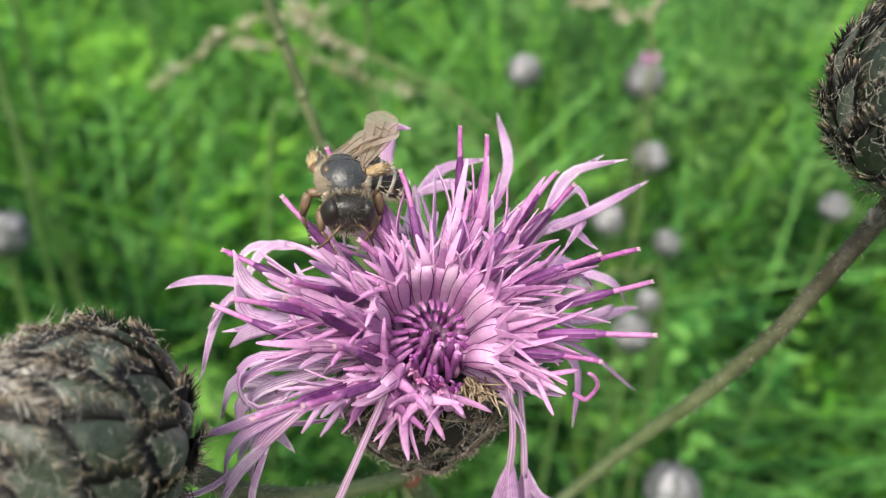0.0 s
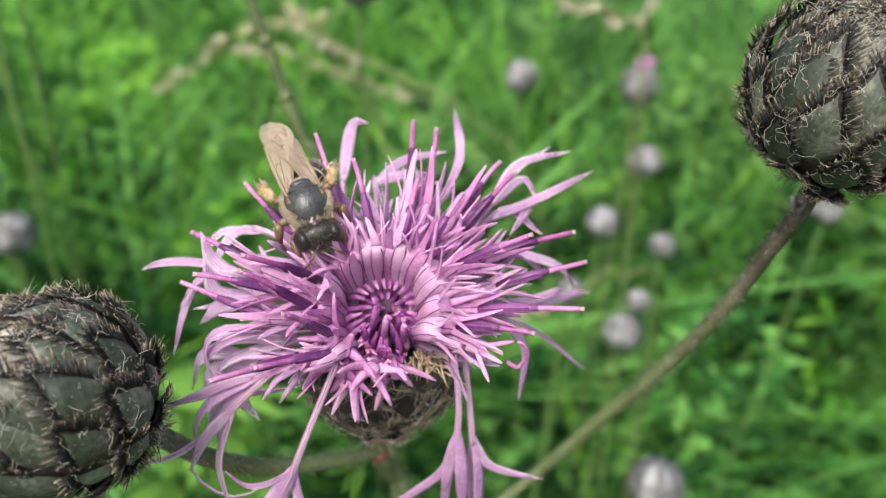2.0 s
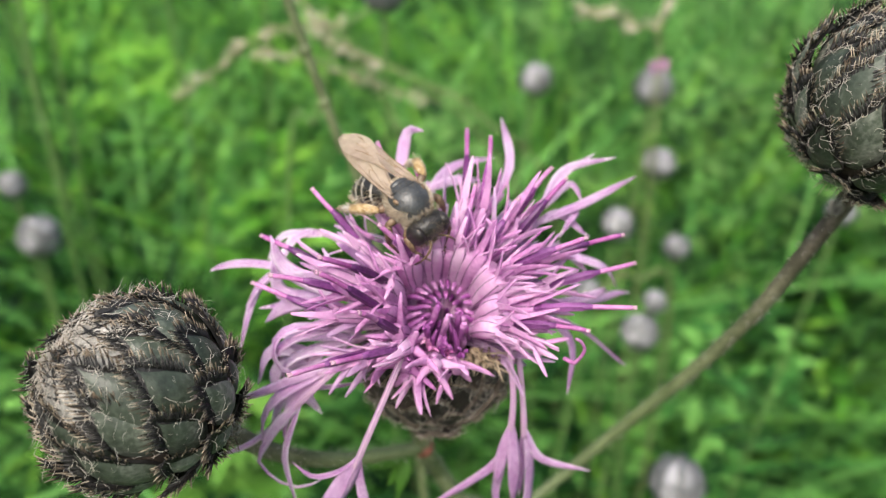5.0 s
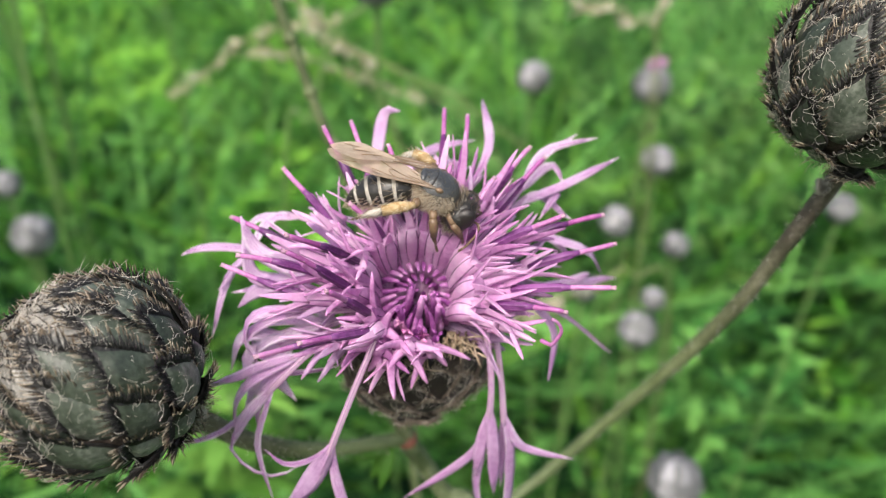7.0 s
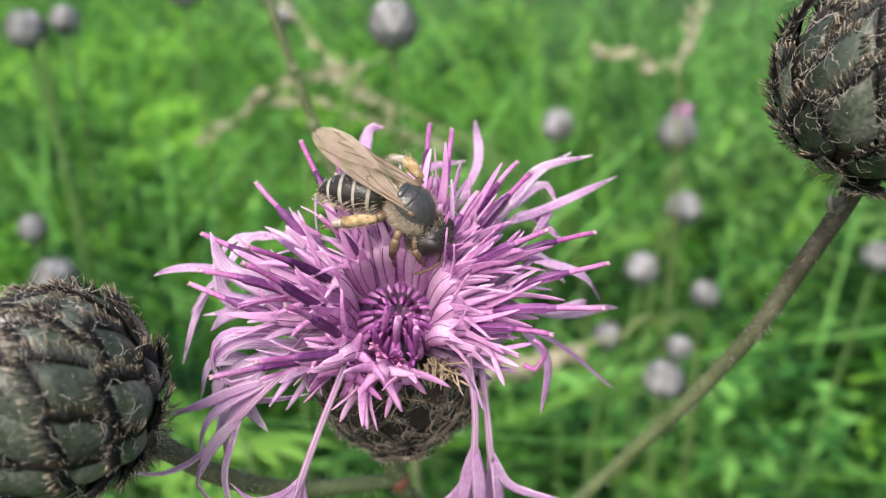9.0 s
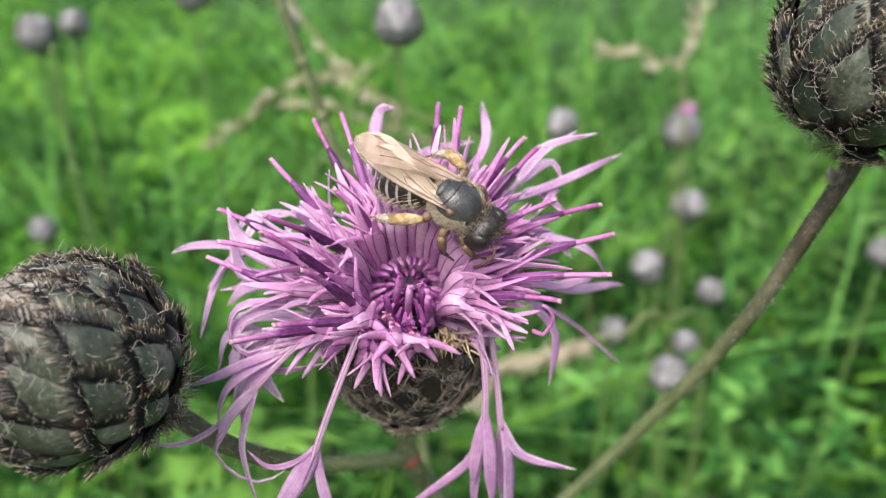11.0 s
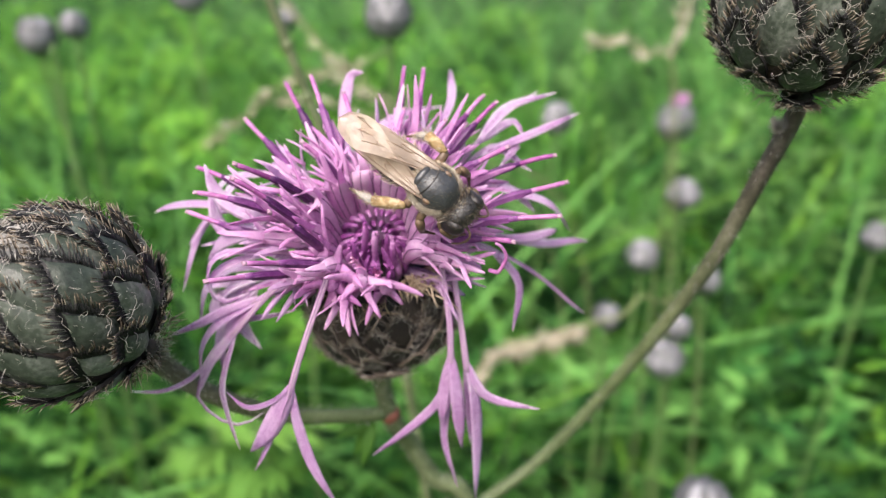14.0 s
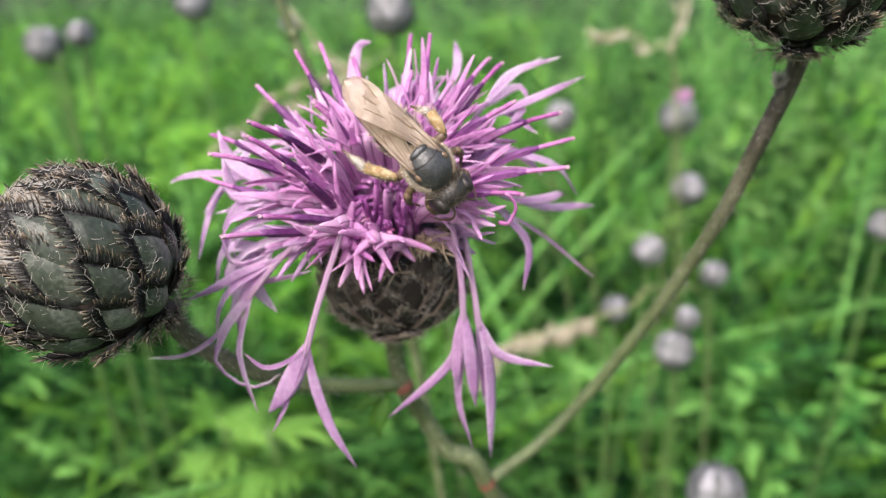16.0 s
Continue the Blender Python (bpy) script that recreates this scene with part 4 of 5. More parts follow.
def ray_floret(start, mid, end, tips, rng, width=0.064, tube=0.026):
    """A sterile ray floret in world centimetres: pale tube through three points, then long lobes to the tips."""
    a, b, c = (inflower(p) for p in (start, mid, end))
    bm = bmesh.new()
    pts = smooth([a, b, c], 6)
    k = len(pts) - 1
    sweep(bm, pts, [tube * (0.9 + 0.35 * (i / k) ** 4 - 0.55 * (i / k) ** 16) for i in range(k + 1)], n=8, mat=1)
    for off in (-0.7, 0.1, 0.75):
        sweep(bm, [p + (sd * off + uu * math.sqrt(1 - off * off)) * tube * (0.92 + 0.35 * (i / k) ** 4 - 0.55 * (i / k) ** 16) for i, (p, sd, uu) in enumerate(frames(pts, (0.1, -0.3, 1)))], [0.0042] * (k + 1), n=3, mat=2)
    d = (pts[-1] - pts[-3]).normalized()
    for tip in tips:
        bent = isinstance(tip[1], (tuple, Vector))
        own = tip[0] if bent and isinstance(tip[0], float) else width
        turns = [p for p in tip if isinstance(p, (tuple, Vector))] if bent else [tip]
        q = inflower(turns[-1])
        ln = (q - c).length
        side = Vector([rng.uniform(-0.10, 0.10) for _ in range(3)])
        ctrl = [c - d * 0.14, c + d * ln * 0.55, c.lerp(q, 0.7) + d * ln * 0.10 + side, q]
        lp = bezier(ctrl, 10)
        if bent:
            lp = even(smooth([c - d * 0.14, *(inflower(p) for p in turns)], 8), 11)
        f = [0.42, 0.68, 0.9, 1.0, 1.05, 1.05, 0.98, 0.85, 0.64, 0.38, 0.08]
        lean = F_UP + Vector([rng.uniform(-0.4, 0.4) for _ in range(3)])
        sweep(bm, lp, [own * rng.uniform(0.95, 1.05) * x for x in f], [0.009] * 10 + [0.004], n=6, up=lean, cup=0.22)
        for off in (-0.35, 0.0, 0.35):
            line = [p + sd * (w * own * off) + uu * 0.0105 for (p, sd, uu), w in zip(frames(lp, lean), f)]
            sweep(bm, line[1:-1], [0.0035] * 9, n=3, mat=2)
    part("ray_floret", bm, [RAY, TUBE, STREAK], flower)


def build_rays():
    rng = random.Random(41)
    W = lambda u, v, w: F_O + F_ROT.to_3x3() @ Vector((u, v, w))
    rim = lambda u, v: W(u, v - 0.15, -0.62)
    # hanging in front: a long tube that opens into a bell of lobes
    ray_floret((-0.36, 4.30, 58.35), (-0.58, 4.15, 57.71), (-0.75, 4.13, 57.17), [(0.085, (-0.88, 4.10, 56.95), (-1.00, 4.08, 56.76), (-1.13, 4.10, 56.60)), (0.080, (-0.86, 4.16, 56.92), (-0.97, 4.14, 56.65), (-1.11, 4.1, 56.39)),
                                                                                  (0.048, (-0.68, 4.12, 56.95), (-0.55, 4.10, 56.47), (-0.34, 4.1, 56.04)), (0.024, (-0.90, 4.1, 57.14), (-1.12, 4.1, 57.07), (-1.30, 4.12, 57.20))], rng, 0.05, 0.030)
    # its neighbour, with long thin lobes that loop and trail
    ray_floret((-0.55, 4.55, 58.30), (-0.93, 4.42, 58.05), (-1.36, 4.38, 57.55), [(0.026, (-1.58, 4.38, 57.30), (-1.78, 4.35, 57.12), (-2.04, 4.35, 56.99), (-2.38, 4.38, 56.94)), (0.034, (-1.40, 4.28, 57.20), (-1.38, 4.25, 56.90), (-1.29, 4.22, 56.51)),
                                                                                  (0.050, (-1.52, 4.32, 57.36), (-1.64, 4.28, 57.06)), (0.022, (-1.65, 4.28, 57.10), (-1.50, 4.25, 56.84), (-1.26, 4.25, 56.77), (-1.04, 4.25, 56.92))], rng, 0.04, 0.028)
    ray_floret((-0.55, 4.65, 58.25), (-0.85, 4.55, 58.05), (-1.14, 4.48, 57.90), [(0.042, (-1.38, 4.45, 57.83), (-1.61, 4.45, 57.69), (-1.94, 4.45, 57.53)), (0.060, (-1.42, 4.42, 57.72), (-1.60, 4.38, 57.48), (-1.64, 4.35, 57.20)),
                                                                                  (0.030, (-1.30, 4.5, 57.74), (-0.99, 4.5, 57.78), (-0.73, 4.5, 57.86)), (0.062, (-1.30, 4.45, 57.70), (-1.42, 4.40, 57.42), (-1.44, 4.40, 57.15))], rng, 0.05)
    # white lobes that curl back on themselves
    ray_floret((-0.55, 4.75, 58.30), (-0.80, 4.62, 58.34), (-1.05, 4.55, 58.38), [(0.045, (-1.34, 4.5, 58.36), (-1.50, 4.48, 58.20), (-1.48, 4.46, 57.98), (-1.36, 4.46, 57.88)), (0.040, (-1.30, 4.52, 58.26), (-1.52, 4.5, 58.06), (-1.40, 4.48, 57.90), (-1.15, 4.5, 58.00))], rng, 0.05)
    # two tubes side by side on the other side
    ray_floret((0.48, 4.80, 58.40), (0.60, 4.62, 57.80), (0.62, 4.62, 57.30), [(0.044, (0.54, 4.62, 57.00), (0.29, 4.65, 56.65), (-0.14, 4.65, 56.23)), (0.056, (0.56, 4.60, 57.00), (0.54, 4.62, 56.64)), (0.046, (0.58, 4.68, 56.90), (0.56, 4.70, 56.44), (0.69, 4.7, 55.89)),
                                                                                (0.060, (0.68, 4.58, 57.02), (0.73, 4.62, 56.43))], rng, 0.05, 0.030)
    ray_floret((0.56, 4.90, 58.40), (0.70, 4.72, 57.66), (0.76, 4.70, 57.21), [(0.064, (0.83, 4.70, 56.95), (0.86, 4.70, 56.47), (0.87, 4.7, 55.79)), (0.044, (0.88, 4.72, 57.03), (1.06, 4.75, 56.90), (1.44, 4.75, 56.84)), (0.040, (0.77, 4.78, 56.90), (0.80, 4.80, 56.35))], rng, 0.05, 0.030)
    ray_floret((-0.50, 4.9, 58.25), (-0.70, 4.75, 58.20), (-0.92, 4.7, 58.14), [((-1.42, 4.7, 58.10), (-1.56, 4.7, 57.78)), ((-1.56, 4.8, 58.06), (-1.60, 4.8, 57.75)), ((-1.40, 4.6, 57.95), (-1.48, 4.6, 57.60)),
                                                                               ((-1.35, 5.0, 58.28), (-1.80, 5.0, 58.20))], rng, 0.054)
    ray_floret((-0.50, 5.0, 58.35), (-0.85, 4.9, 58.42), (-1.15, 4.9, 58.52), [((-1.50, 4.9, 58.72), (-1.62, 4.9, 59.03)), ((-1.56, 5.0, 58.38), (-1.66, 5.0, 58.76)), ((-1.5, 4.95, 58.3), (-1.75, 5.0, 58.05))], rng, 0.073)
    ray_floret((-0.55, 4.85, 58.2), (-1.0, 4.7, 58.05), (-1.28, 4.65, 57.92), [((-1.55, 4.65, 57.78), (-1.52, 4.6, 57.40)), ((-1.45, 4.6, 57.60), (-1.62, 4.6, 57.20)), ((-1.30, 4.6, 57.66), (-1.12, 4.55, 57.40)),
                                                                               ((-1.60, 4.7, 57.95), (-1.76, 4.7, 57.55))], rng, 0.066)
    ray_floret(rim(-0.4, 0.1), W(-1.0, 0.2, -0.45), W(-1.35, 0.34, -0.55), [W(-2.16, 0.33, -0.66), W(-1.8, 0.02, -0.7), W(-1.85, -0.40, -0.85)], rng, 0.042)
    ray_floret(rim(-0.4, 0.3), W(-0.9, 0.6, -0.5), W(-1.2, 0.75, -0.6), [(W(-1.50, 0.72, -0.70), W(-1.62, 0.46, -0.62)), W(-1.55, 0.3, -0.6)], rng, 0.044)
    # the upper rim: one whose tip rolls over, one arching across, a white one on edge
    ray_floret(rim(-0.15, 0.4), W(-0.38, 1.0, -0.55), W(-0.44, 1.35, -0.72), [(W(-0.36, 1.76, -0.52), W(-0.20, 1.72, -0.34))], rng, 0.060)
    ray_floret(rim(-0.05, 0.4), W(-0.10, 1.0, -0.55), W(-0.14, 1.36, -0.78), [(W(0.14, 1.62, -0.98), W(0.56, 1.75, -1.01)), (W(0.10, 1.36, -0.72), W(0.40, 1.42, -0.8))], rng, 0.050)
    ray_floret(rim(0.2, 0.4), W(0.42, 0.9, -0.45), W(0.58, 1.15, -0.44), [(W(0.66, 1.50, -0.52), W(0.63, 2.23, -1.04))], rng, 0.046)
    # the upper far corner
    ray_floret(rim(0.35, 0.3), W(0.80, 0.78, -0.32), W(0.98, 1.08, -0.44), [(W(1.20, 1.46, -0.56), W(1.69, 1.58, -0.45)), (W(1.18, 1.40, -0.56), W(1.52, 1.66, -0.56)), (W(1.26, 1.34, -0.60), W(1.38, 1.12, -0.55))], rng, 0.043)
    ray_floret(rim(0.4, 0.25), W(0.78, 0.70, -0.42), W(1.00, 0.96, -0.46), [(W(1.40, 1.12, -0.50), W(1.94, 1.46, -0.62)), (W(1.30, 1.06, -0.52), W(1.12, 0.74, -0.46)), W(1.45, 0.80, -0.6)], rng, 0.043)
    ray_floret(rim(0.4, 0.2), W(0.8, 0.55, -0.55), W(1.10, 0.74, -0.80), [(W(1.62, 0.57, -0.84), W(1.90, 0.46, -1.30)), W(1.5, 0.5, -0.9)], rng, 0.055)
    ray_floret(rim(0.45, 0.1), W(0.9, 0.15, -0.55), W(1.20, 0.20, -0.85), [W(2.15, 0.50, -1.68), W(1.75, 0.42, -1.2)], rng, 0.046)
    ray_floret(rim(0.45, 0.0), W(0.85, 0.02, -0.55), W(1.15, 0.04, -0.84), [W(2.09, -0.30, -1.72), (W(1.34, -0.20, -1.0), W(1.28, -0.69, -0.96))], rng, 0.046)


def curled_pieces():
    # a style that hooks upwards
    bm = bmesh.new()
    pts = smooth([(1.02, -0.48, 0.19), (1.06, -0.51, 0.24), (1.09, -0.52, 0.29), (1.14, -0.44, 0.39), (1.10, -0.38, 0.46), (1.05, -0.36, 0.49)], 5)
    k = len(pts) - 1
    sweep(bm, pts, [0.019 - 0.007 * i / k for i in range(k + 1)], n=8)
    part("anther_column", bm, [STYLE], flower, "rose style that hooks upwards")


# ---- the bee; x ahead, z up, origin in the middle of the thorax ----
def fur(bm, centre, radii, count, length, rng, mat=0, keep=lambda d: True, back=0.4):
    done = 0
    while done < count:
        d = Vector([rng.gauss(0, 1) for _ in range(3)]).normalized()
        if not keep(d):
            continue
        done += 1
        p = Vector(centre) + Vector((d.x * radii[0], d.y * radii[1], d.z * radii[2]))
        nrm = Vector((d.x / radii[0], d.y / radii[1], d.z / radii[2])).normalized()
        ln = length * rng.uniform(0.6, 1.2)
        e = (nrm + Vector((-back, 0, 0)) + Vector([rng.uniform(-0.6, 0.6) for _ in range(3)])).normalized()
        sweep(bm, [p - nrm * 0.005, p + e * ln * 0.6, p + e * ln + Vector((-0.01, 0, -0.008))], [0.0016, 0.0012, 0.0004], n=3, mat=mat)


def wing_mesh(length, width, veins, seed):
    bm = bmesh.new()
    rng = random.Random(seed)
    N, M = 24, 6

    def edge(s):
        lead = 0.05 + 0.13 * math.sin(math.pi * min(1.0, s * 0.95)) ** 0.7
        trail = -0.10 - 0.78 * min(1.0, s / 0.72) ** 0.9
        k = 1 if s < 0.70 else math.sqrt(max(0.0, 1 - ((s - 0.70) / 0.30) ** 2))
        mid = (lead + trail) / 2 + 0.10 * (1 - k)
        return mid + (lead - trail) / 2 * k, mid - (lead - trail) / 2 * k

    def at(s, q):
        a, b = edge(s)
        return Vector((-length * s, width * (a + (b - a) * q), 0.012 * math.sin(s * 9 + q * 4) + 0.02 * math.sin(math.pi * s)))

    grid = [[bm.verts.new(at(i / N, j / M)) for j in range(M + 1)] for i in range(N + 1)]
    for i in range(N):
        for j in range(M):
            try:
                bm.faces.new((grid[i][j], grid[i + 1][j], grid[i + 1][j + 1], grid[i][j + 1]))
            except ValueError:
                pass
    bmesh.ops.remove_doubles(bm, verts=bm.verts, dist=1e-5)
    for line in veins:
        pts = [at(p.x, p.y) + Vector((0, 0, 0.003)) for p in smooth([(*line[i:i + 2], 0) for i in range(0, len(line), 2)], 6)]
        sweep(bm, pts, [0.0040] * len(pts), [0.006] * len(pts), n=4, mat=1)
    return mesh_of("wing", bm, [WING, VEINW])


def turned(me, m):
    """A copy of a mesh, turned by m."""
    me = me.copy()
    me.transform(m)
    return me


FORE_VEINS = [(0.02, 0.0, 0.3, 0.0, 0.62, 0.0), (0.02, 0.25, 0.3, 0.2, 0.55, 0.12), (0.05, 0.5, 0.3, 0.55, 0.5, 0.62, 0.72, 0.7), (0.3, 0.2, 0.42, 0.42, 0.5, 0.62),
              (0.55, 0.12, 0.7, 0.22, 0.86, 0.10), (0.62, 0.0, 0.72, 0.02, 0.88, 0.06), (0.52, 0.35, 0.66, 0.42, 0.80, 0.45), (0.42, 0.42, 0.52, 0.35, 0.56, 0.12),
              (0.66, 0.42, 0.66, 0.2), (0.6, 0.66, 0.62, 0.42), (0.02, 0.8, 0.3, 0.9, 0.45, 0.95)]
HIND_VEINS = [(0.02, 0.1, 0.4, 0.1, 0.7, 0.08), (0.05, 0.4, 0.4, 0.45, 0.65, 0.55), (0.4, 0.1, 0.5, 0.3, 0.45, 0.46)]


def leg(name, joints, widths, mats, parent, seed, hairy=0, label=""):
    """joints: hip, knee, ankle and foot in the thing's space; each stretch tapers."""
    rng = random.Random(seed)
    hip = Vector(joints[0])
    joints = [Vector(j) - hip for j in joints]
    bm = bmesh.new()
    for i, (a, b) in enumerate(zip(joints, joints[1:])):
        w0, w1 = widths[i]
        mid = a.lerp(b, 0.55) + Vector((0, 0, 0.008))
        sweep(bm, [a, a.lerp(b, 0.2), mid, b], [w0 * 0.7, w0, (w0 + w1) / 2 * 1.08, w1 * 0.8], n=8, mat=mats[i])
        if mats[i] and hairy:
            for _ in range(hairy):
                s = rng.random()
                p = a.lerp(b, s)
                d = Vector([rng.gauss(0, 1) for _ in range(3)]).normalized() + (b - a).normalized() * 0.5
                r = w0 + (w1 - w0) * s
                sweep(bm, [p + d * r * 0.7, p + d * (r * 0.85 + 0.014), p + d * (r * 0.9 + 0.026) + (b - a).normalized() * 0.012], [0.0022, 0.0017, 0.0006], n=3, mat=2)
    e = Vector(joints[-1])
    d = (e - Vector(joints[-2])).normalized()
    for k in range(3):
        q = e + d * 0.035 * (k + 1)
        blob(bm, q - d * 0.015, (0.016, 0.013, 0.013), seg=6)
    return part(name, bm, [LEG, POLLEN, FUR, BAND], parent, label, Matrix.Translation(hip * U))


def build_bee():
    rng = random.Random(51)
    bee = thing("bee", Matrix(), "dark furry bee with cream-banded abdomen and pollen-yellow hind legs", "bee")
    bm = bmesh.new()
    blob(bm, (0, 0, 0), (0.255, 0.230, 0.205), seg=32)
    blob(bm, (-0.185, 0, -0.01), (0.085, 0.14, 0.12), seg=16)
    thorax = part("thorax", bm, CUTICLE, bee, "dull black thorax with a shallow seam", Matrix.Scale(0.88, 4))
    bm = bmesh.new()
    sweep(bm, [(-0.10 + 0.25 * y * y, y, 0.188 - 2.6 * y * y) for y in (-0.12, -0.06, 0, 0.06, 0.12)], [0.005] * 5, n=4)
    blob(bm, (-0.165, 0, 0.125), (0.055, 0.115, 0.05), seg=14)
    part("scutellum", bm, CUTICLE, thorax)
    bm = bmesh.new()
    seam = [radians(a) for a in range(-46, 47, 8)]
    sweep(bm, [(-0.075 + 0.035 * math.cos(2 * a), 0.2315 * math.sin(a), 0.2015 * math.cos(a)) for a in seam], [0.0075] * len(seam), [0.005] * len(seam), n=5)
    part("seam", bm, ABDO, thorax, "dark seam across the back")
    bm = bmesh.new()
    fur(bm, (0, 0, 0), (0.255, 0.230, 0.205), 380, 0.028, rng, mat=1, keep=lambda d: d.z > 0.3)
    fur(bm, (0, 0, 0), (0.255, 0.230, 0.205), 9500, 0.050, rng, keep=lambda d: (d.z < 0.38 and d.x < 0.75) or (d.z < 0.7 and d.x < -0.72) or (d.x >= 0.75 and d.z < -0.1))
    fur(bm, (-0.16, 0, 0), (0.11, 0.155, 0.13), 1300, 0.07, rng, keep=lambda d: d.z < 0.8)
    part("fur", bm, [FUR, FUR_DARK], thorax, "tawny fur round the thorax")
    # head, bent down
    bm = bmesh.new()
    blob(bm, (0, 0, 0), (0.125, 0.21, 0.17), seg=28)
    blob(bm, (0.065, 0, -0.13), (0.07, 0.115, 0.075), seg=16)
    head = part("head", bm, HEAD, bee, "glossy black head with short face hair", Matrix.Translation(Vector((0.275, 0, -0.12)) * U) @ Matrix.Rotation(radians(34), 4, "Y") @ Matrix.Scale(1.06, 4))
    for y in (-1, 1):
        bm = bmesh.new()
        blob(bm, (0.018, y * 0.132, 0.015), (0.098, 0.074, 0.145), seg=20)
        part("eye", bm, EYE_MAT, head, "glossy dark compound eye")
        bm = bmesh.new()
        sweep(bm, smooth([(0.10, y * 0.04, 0.0), (0.16, y * 0.09, 0.09), (0.21, y * 0.14, 0.05), (0.24, y * 0.19, -0.07), (0.24, y * 0.22, -0.16)], 4), [0.011] * 17, n=6)
        part("antenna", bm, LEG, head)
        bm = bmesh.new()
        sweep(bm, [(0.06, y * 0.05, -0.15), (0.09, y * 0.05, -0.19), (0.09, y * 0.015, -0.215)], [0.02, 0.015, 0.006], n=6)
        part("mandible", bm, LEG, head)
    bm = bmesh.new()
    fur(bm, (0, 0, 0), (0.125, 0.205, 0.17), 900, 0.050, rng, keep=lambda d: abs(d.y) < 0.75, back=-0.2)
    fur(bm, (0.05, 0, -0.10), (0.085, 0.13, 0.10), 650, 0.06, rng, mat=1, back=-0.3)
    fur(bm, (-0.02, 0, 0.0), (0.125, 0.21, 0.17), 450, 0.045, rng, mat=1, keep=lambda d: d.x < -0.5, back=-0.1)
    part("fur", bm, [FUR_DARK, FUR], head, "short grey-brown face hair")
    # abdomen, on its own pivot behind the waist
    n = 26
    def rad(s):
        return 0.192 * (math.sin(math.pi * min(1.0, 0.10 + 0.90 * s) ** 0.80)) ** 0.62 if s < 1 else 0.01
    def centre(s):
        return Vector((-0.02 - 0.62 * s, 0, -0.02 - 0.05 * s - 0.20 * s * s))
    bm = bmesh.new()
    rings = [i / n for i in range(n + 1)]
    edges = (0.24, 0.42, 0.60, 0.77, 0.90)
    wide = [max(0.012, rad(s)) * (1 + 0.035 * max((math.exp(-((e - s) / 0.03) ** 2) if s <= e + 0.01 else 0) for e in edges)) for s in rings]
    sweep(bm, [centre(s) for s in rings], wide, [w * 0.86 for w in wide], n=24)
    abdomen = part("abdomen", bm, ABDO, bee, "dark glossy abdomen with cream bands")
    for e in edges[:4]:
        bm = bmesh.new()
        ss = [e - 0.004, e + 0.010, e + 0.034, e + 0.052]
        sweep(bm, [centre(s) for s in ss], [max(0.02, rad(s)) * k for s, k in zip(ss, (1.0, 1.03, 1.03, 1.0))], [max(0.02, rad(s)) * 0.86 * k for s, k in zip(ss, (1.0, 1.03, 1.03, 1.0))], n=24)
        part("hair_band", bm, BAND, abdomen, "cream hair band")
    bm = bmesh.new()
    for _ in range(900):
        s, a = rng.uniform(0.1, 1.0), rng.uniform(0, math.tau)
        c, r = centre(s), rad(min(s, 0.98))
        d = Vector((0, math.cos(a), 0.86 * math.sin(a)))
        if d.z > 0.35 and rng.random() < 0.7:
            continue
        p = c + d * r
        e = (d + Vector((-0.9, 0, 0))).normalized()
        sweep(bm, [p, p + e * 0.03, p + e * 0.055], [0.0026, 0.0018, 0.0006], n=3)
    part("fur", bm, FUR, abdomen)
    abdomen.matrix_basis = Matrix.Translation(Vector((-0.175, 0, -0.01)) * U)
    # wings folded back
    wings = []
    fore, hind = wing_mesh(1.04, 0.30, FORE_VEINS, 1), wing_mesh(0.76, 0.23, HIND_VEINS, 2)
    for side in (1, -1):
        flip = Matrix.Diagonal((1, side, 1, 1))
        turn = Matrix.Rotation(radians(3 * side + 3), 4, "Z") @ Matrix.Rotation(radians(-4 + 1.5 * side), 4, "Y") @ Matrix.Rotation(radians(-17 * side), 4, "X")
        wings.append((part("forewing", turned(fore, turn @ flip), None, bee, "smoky translucent wing with brown veins"), Vector((0.0, 0.135 * side, 0.118)) * U))
        turn = Matrix.Rotation(radians(1 * side + 2), 4, "Z") @ Matrix.Rotation(radians(-1), 4, "Y") @ Matrix.Rotation(radians(-20 * side), 4, "X")
        wings.append((part("hindwing", turned(hind, turn @ flip), None, bee, "smaller translucent hind wing"), Vector((-0.08, 0.13 * side, 0.098)) * U))
        bm = bmesh.new()
        blob(bm, (0.02, 0.17 * side, 0.125), (0.045, 0.03, 0.028), seg=10)
        part("wing_base", bm, LEG, thorax)
    hinds = {}
    for side in (1, -1):
        k = 60 + side
        leg("foreleg", [(0.14, 0.07 * side, -0.11), (0.24, 0.22 * side, -0.14), (0.36, 0.21 * side, -0.25), (0.40, 0.14 * side, -0.35)], [(0.036, 0.036), (0.038, 0.030), (0.018, 0.012)], (0, 0, 0), bee, k, 60, "brown leg with cream hair")
        leg("middle_leg", [(0.02, 0.09 * side, -0.12), (0.05, 0.29 * side, -0.10), (0.12, 0.33 * side, -0.27), (0.17, 0.29 * side, -0.38)], [(0.040, 0.042), (0.044, 0.036), (0.020, 0.013)], (0, 0, 0), bee, k + 5, 80, "brown leg with cream hair")
        # the one knee is drawn up beside the wings, the other leg lies back along the body
        bend = [(-0.12, 0.09, -0.11), (-0.12, 0.26, 0.09), (-0.33, 0.32, 0.04), (-0.43, 0.30, -0.09)] if side > 0 else [(-0.12, -0.09, -0.11), (-0.16, -0.27, -0.03), (-0.44, -0.35, -0.10), (-0.60, -0.33, -0.22)]
        hinds[side] = leg("hind_leg", bend, [(0.040, 0.046), (0.042, 0.060), (0.040, 0.020)], (0, 1, 3), bee, k + 10, 200, "thick amber hind leg with cream pollen hair")
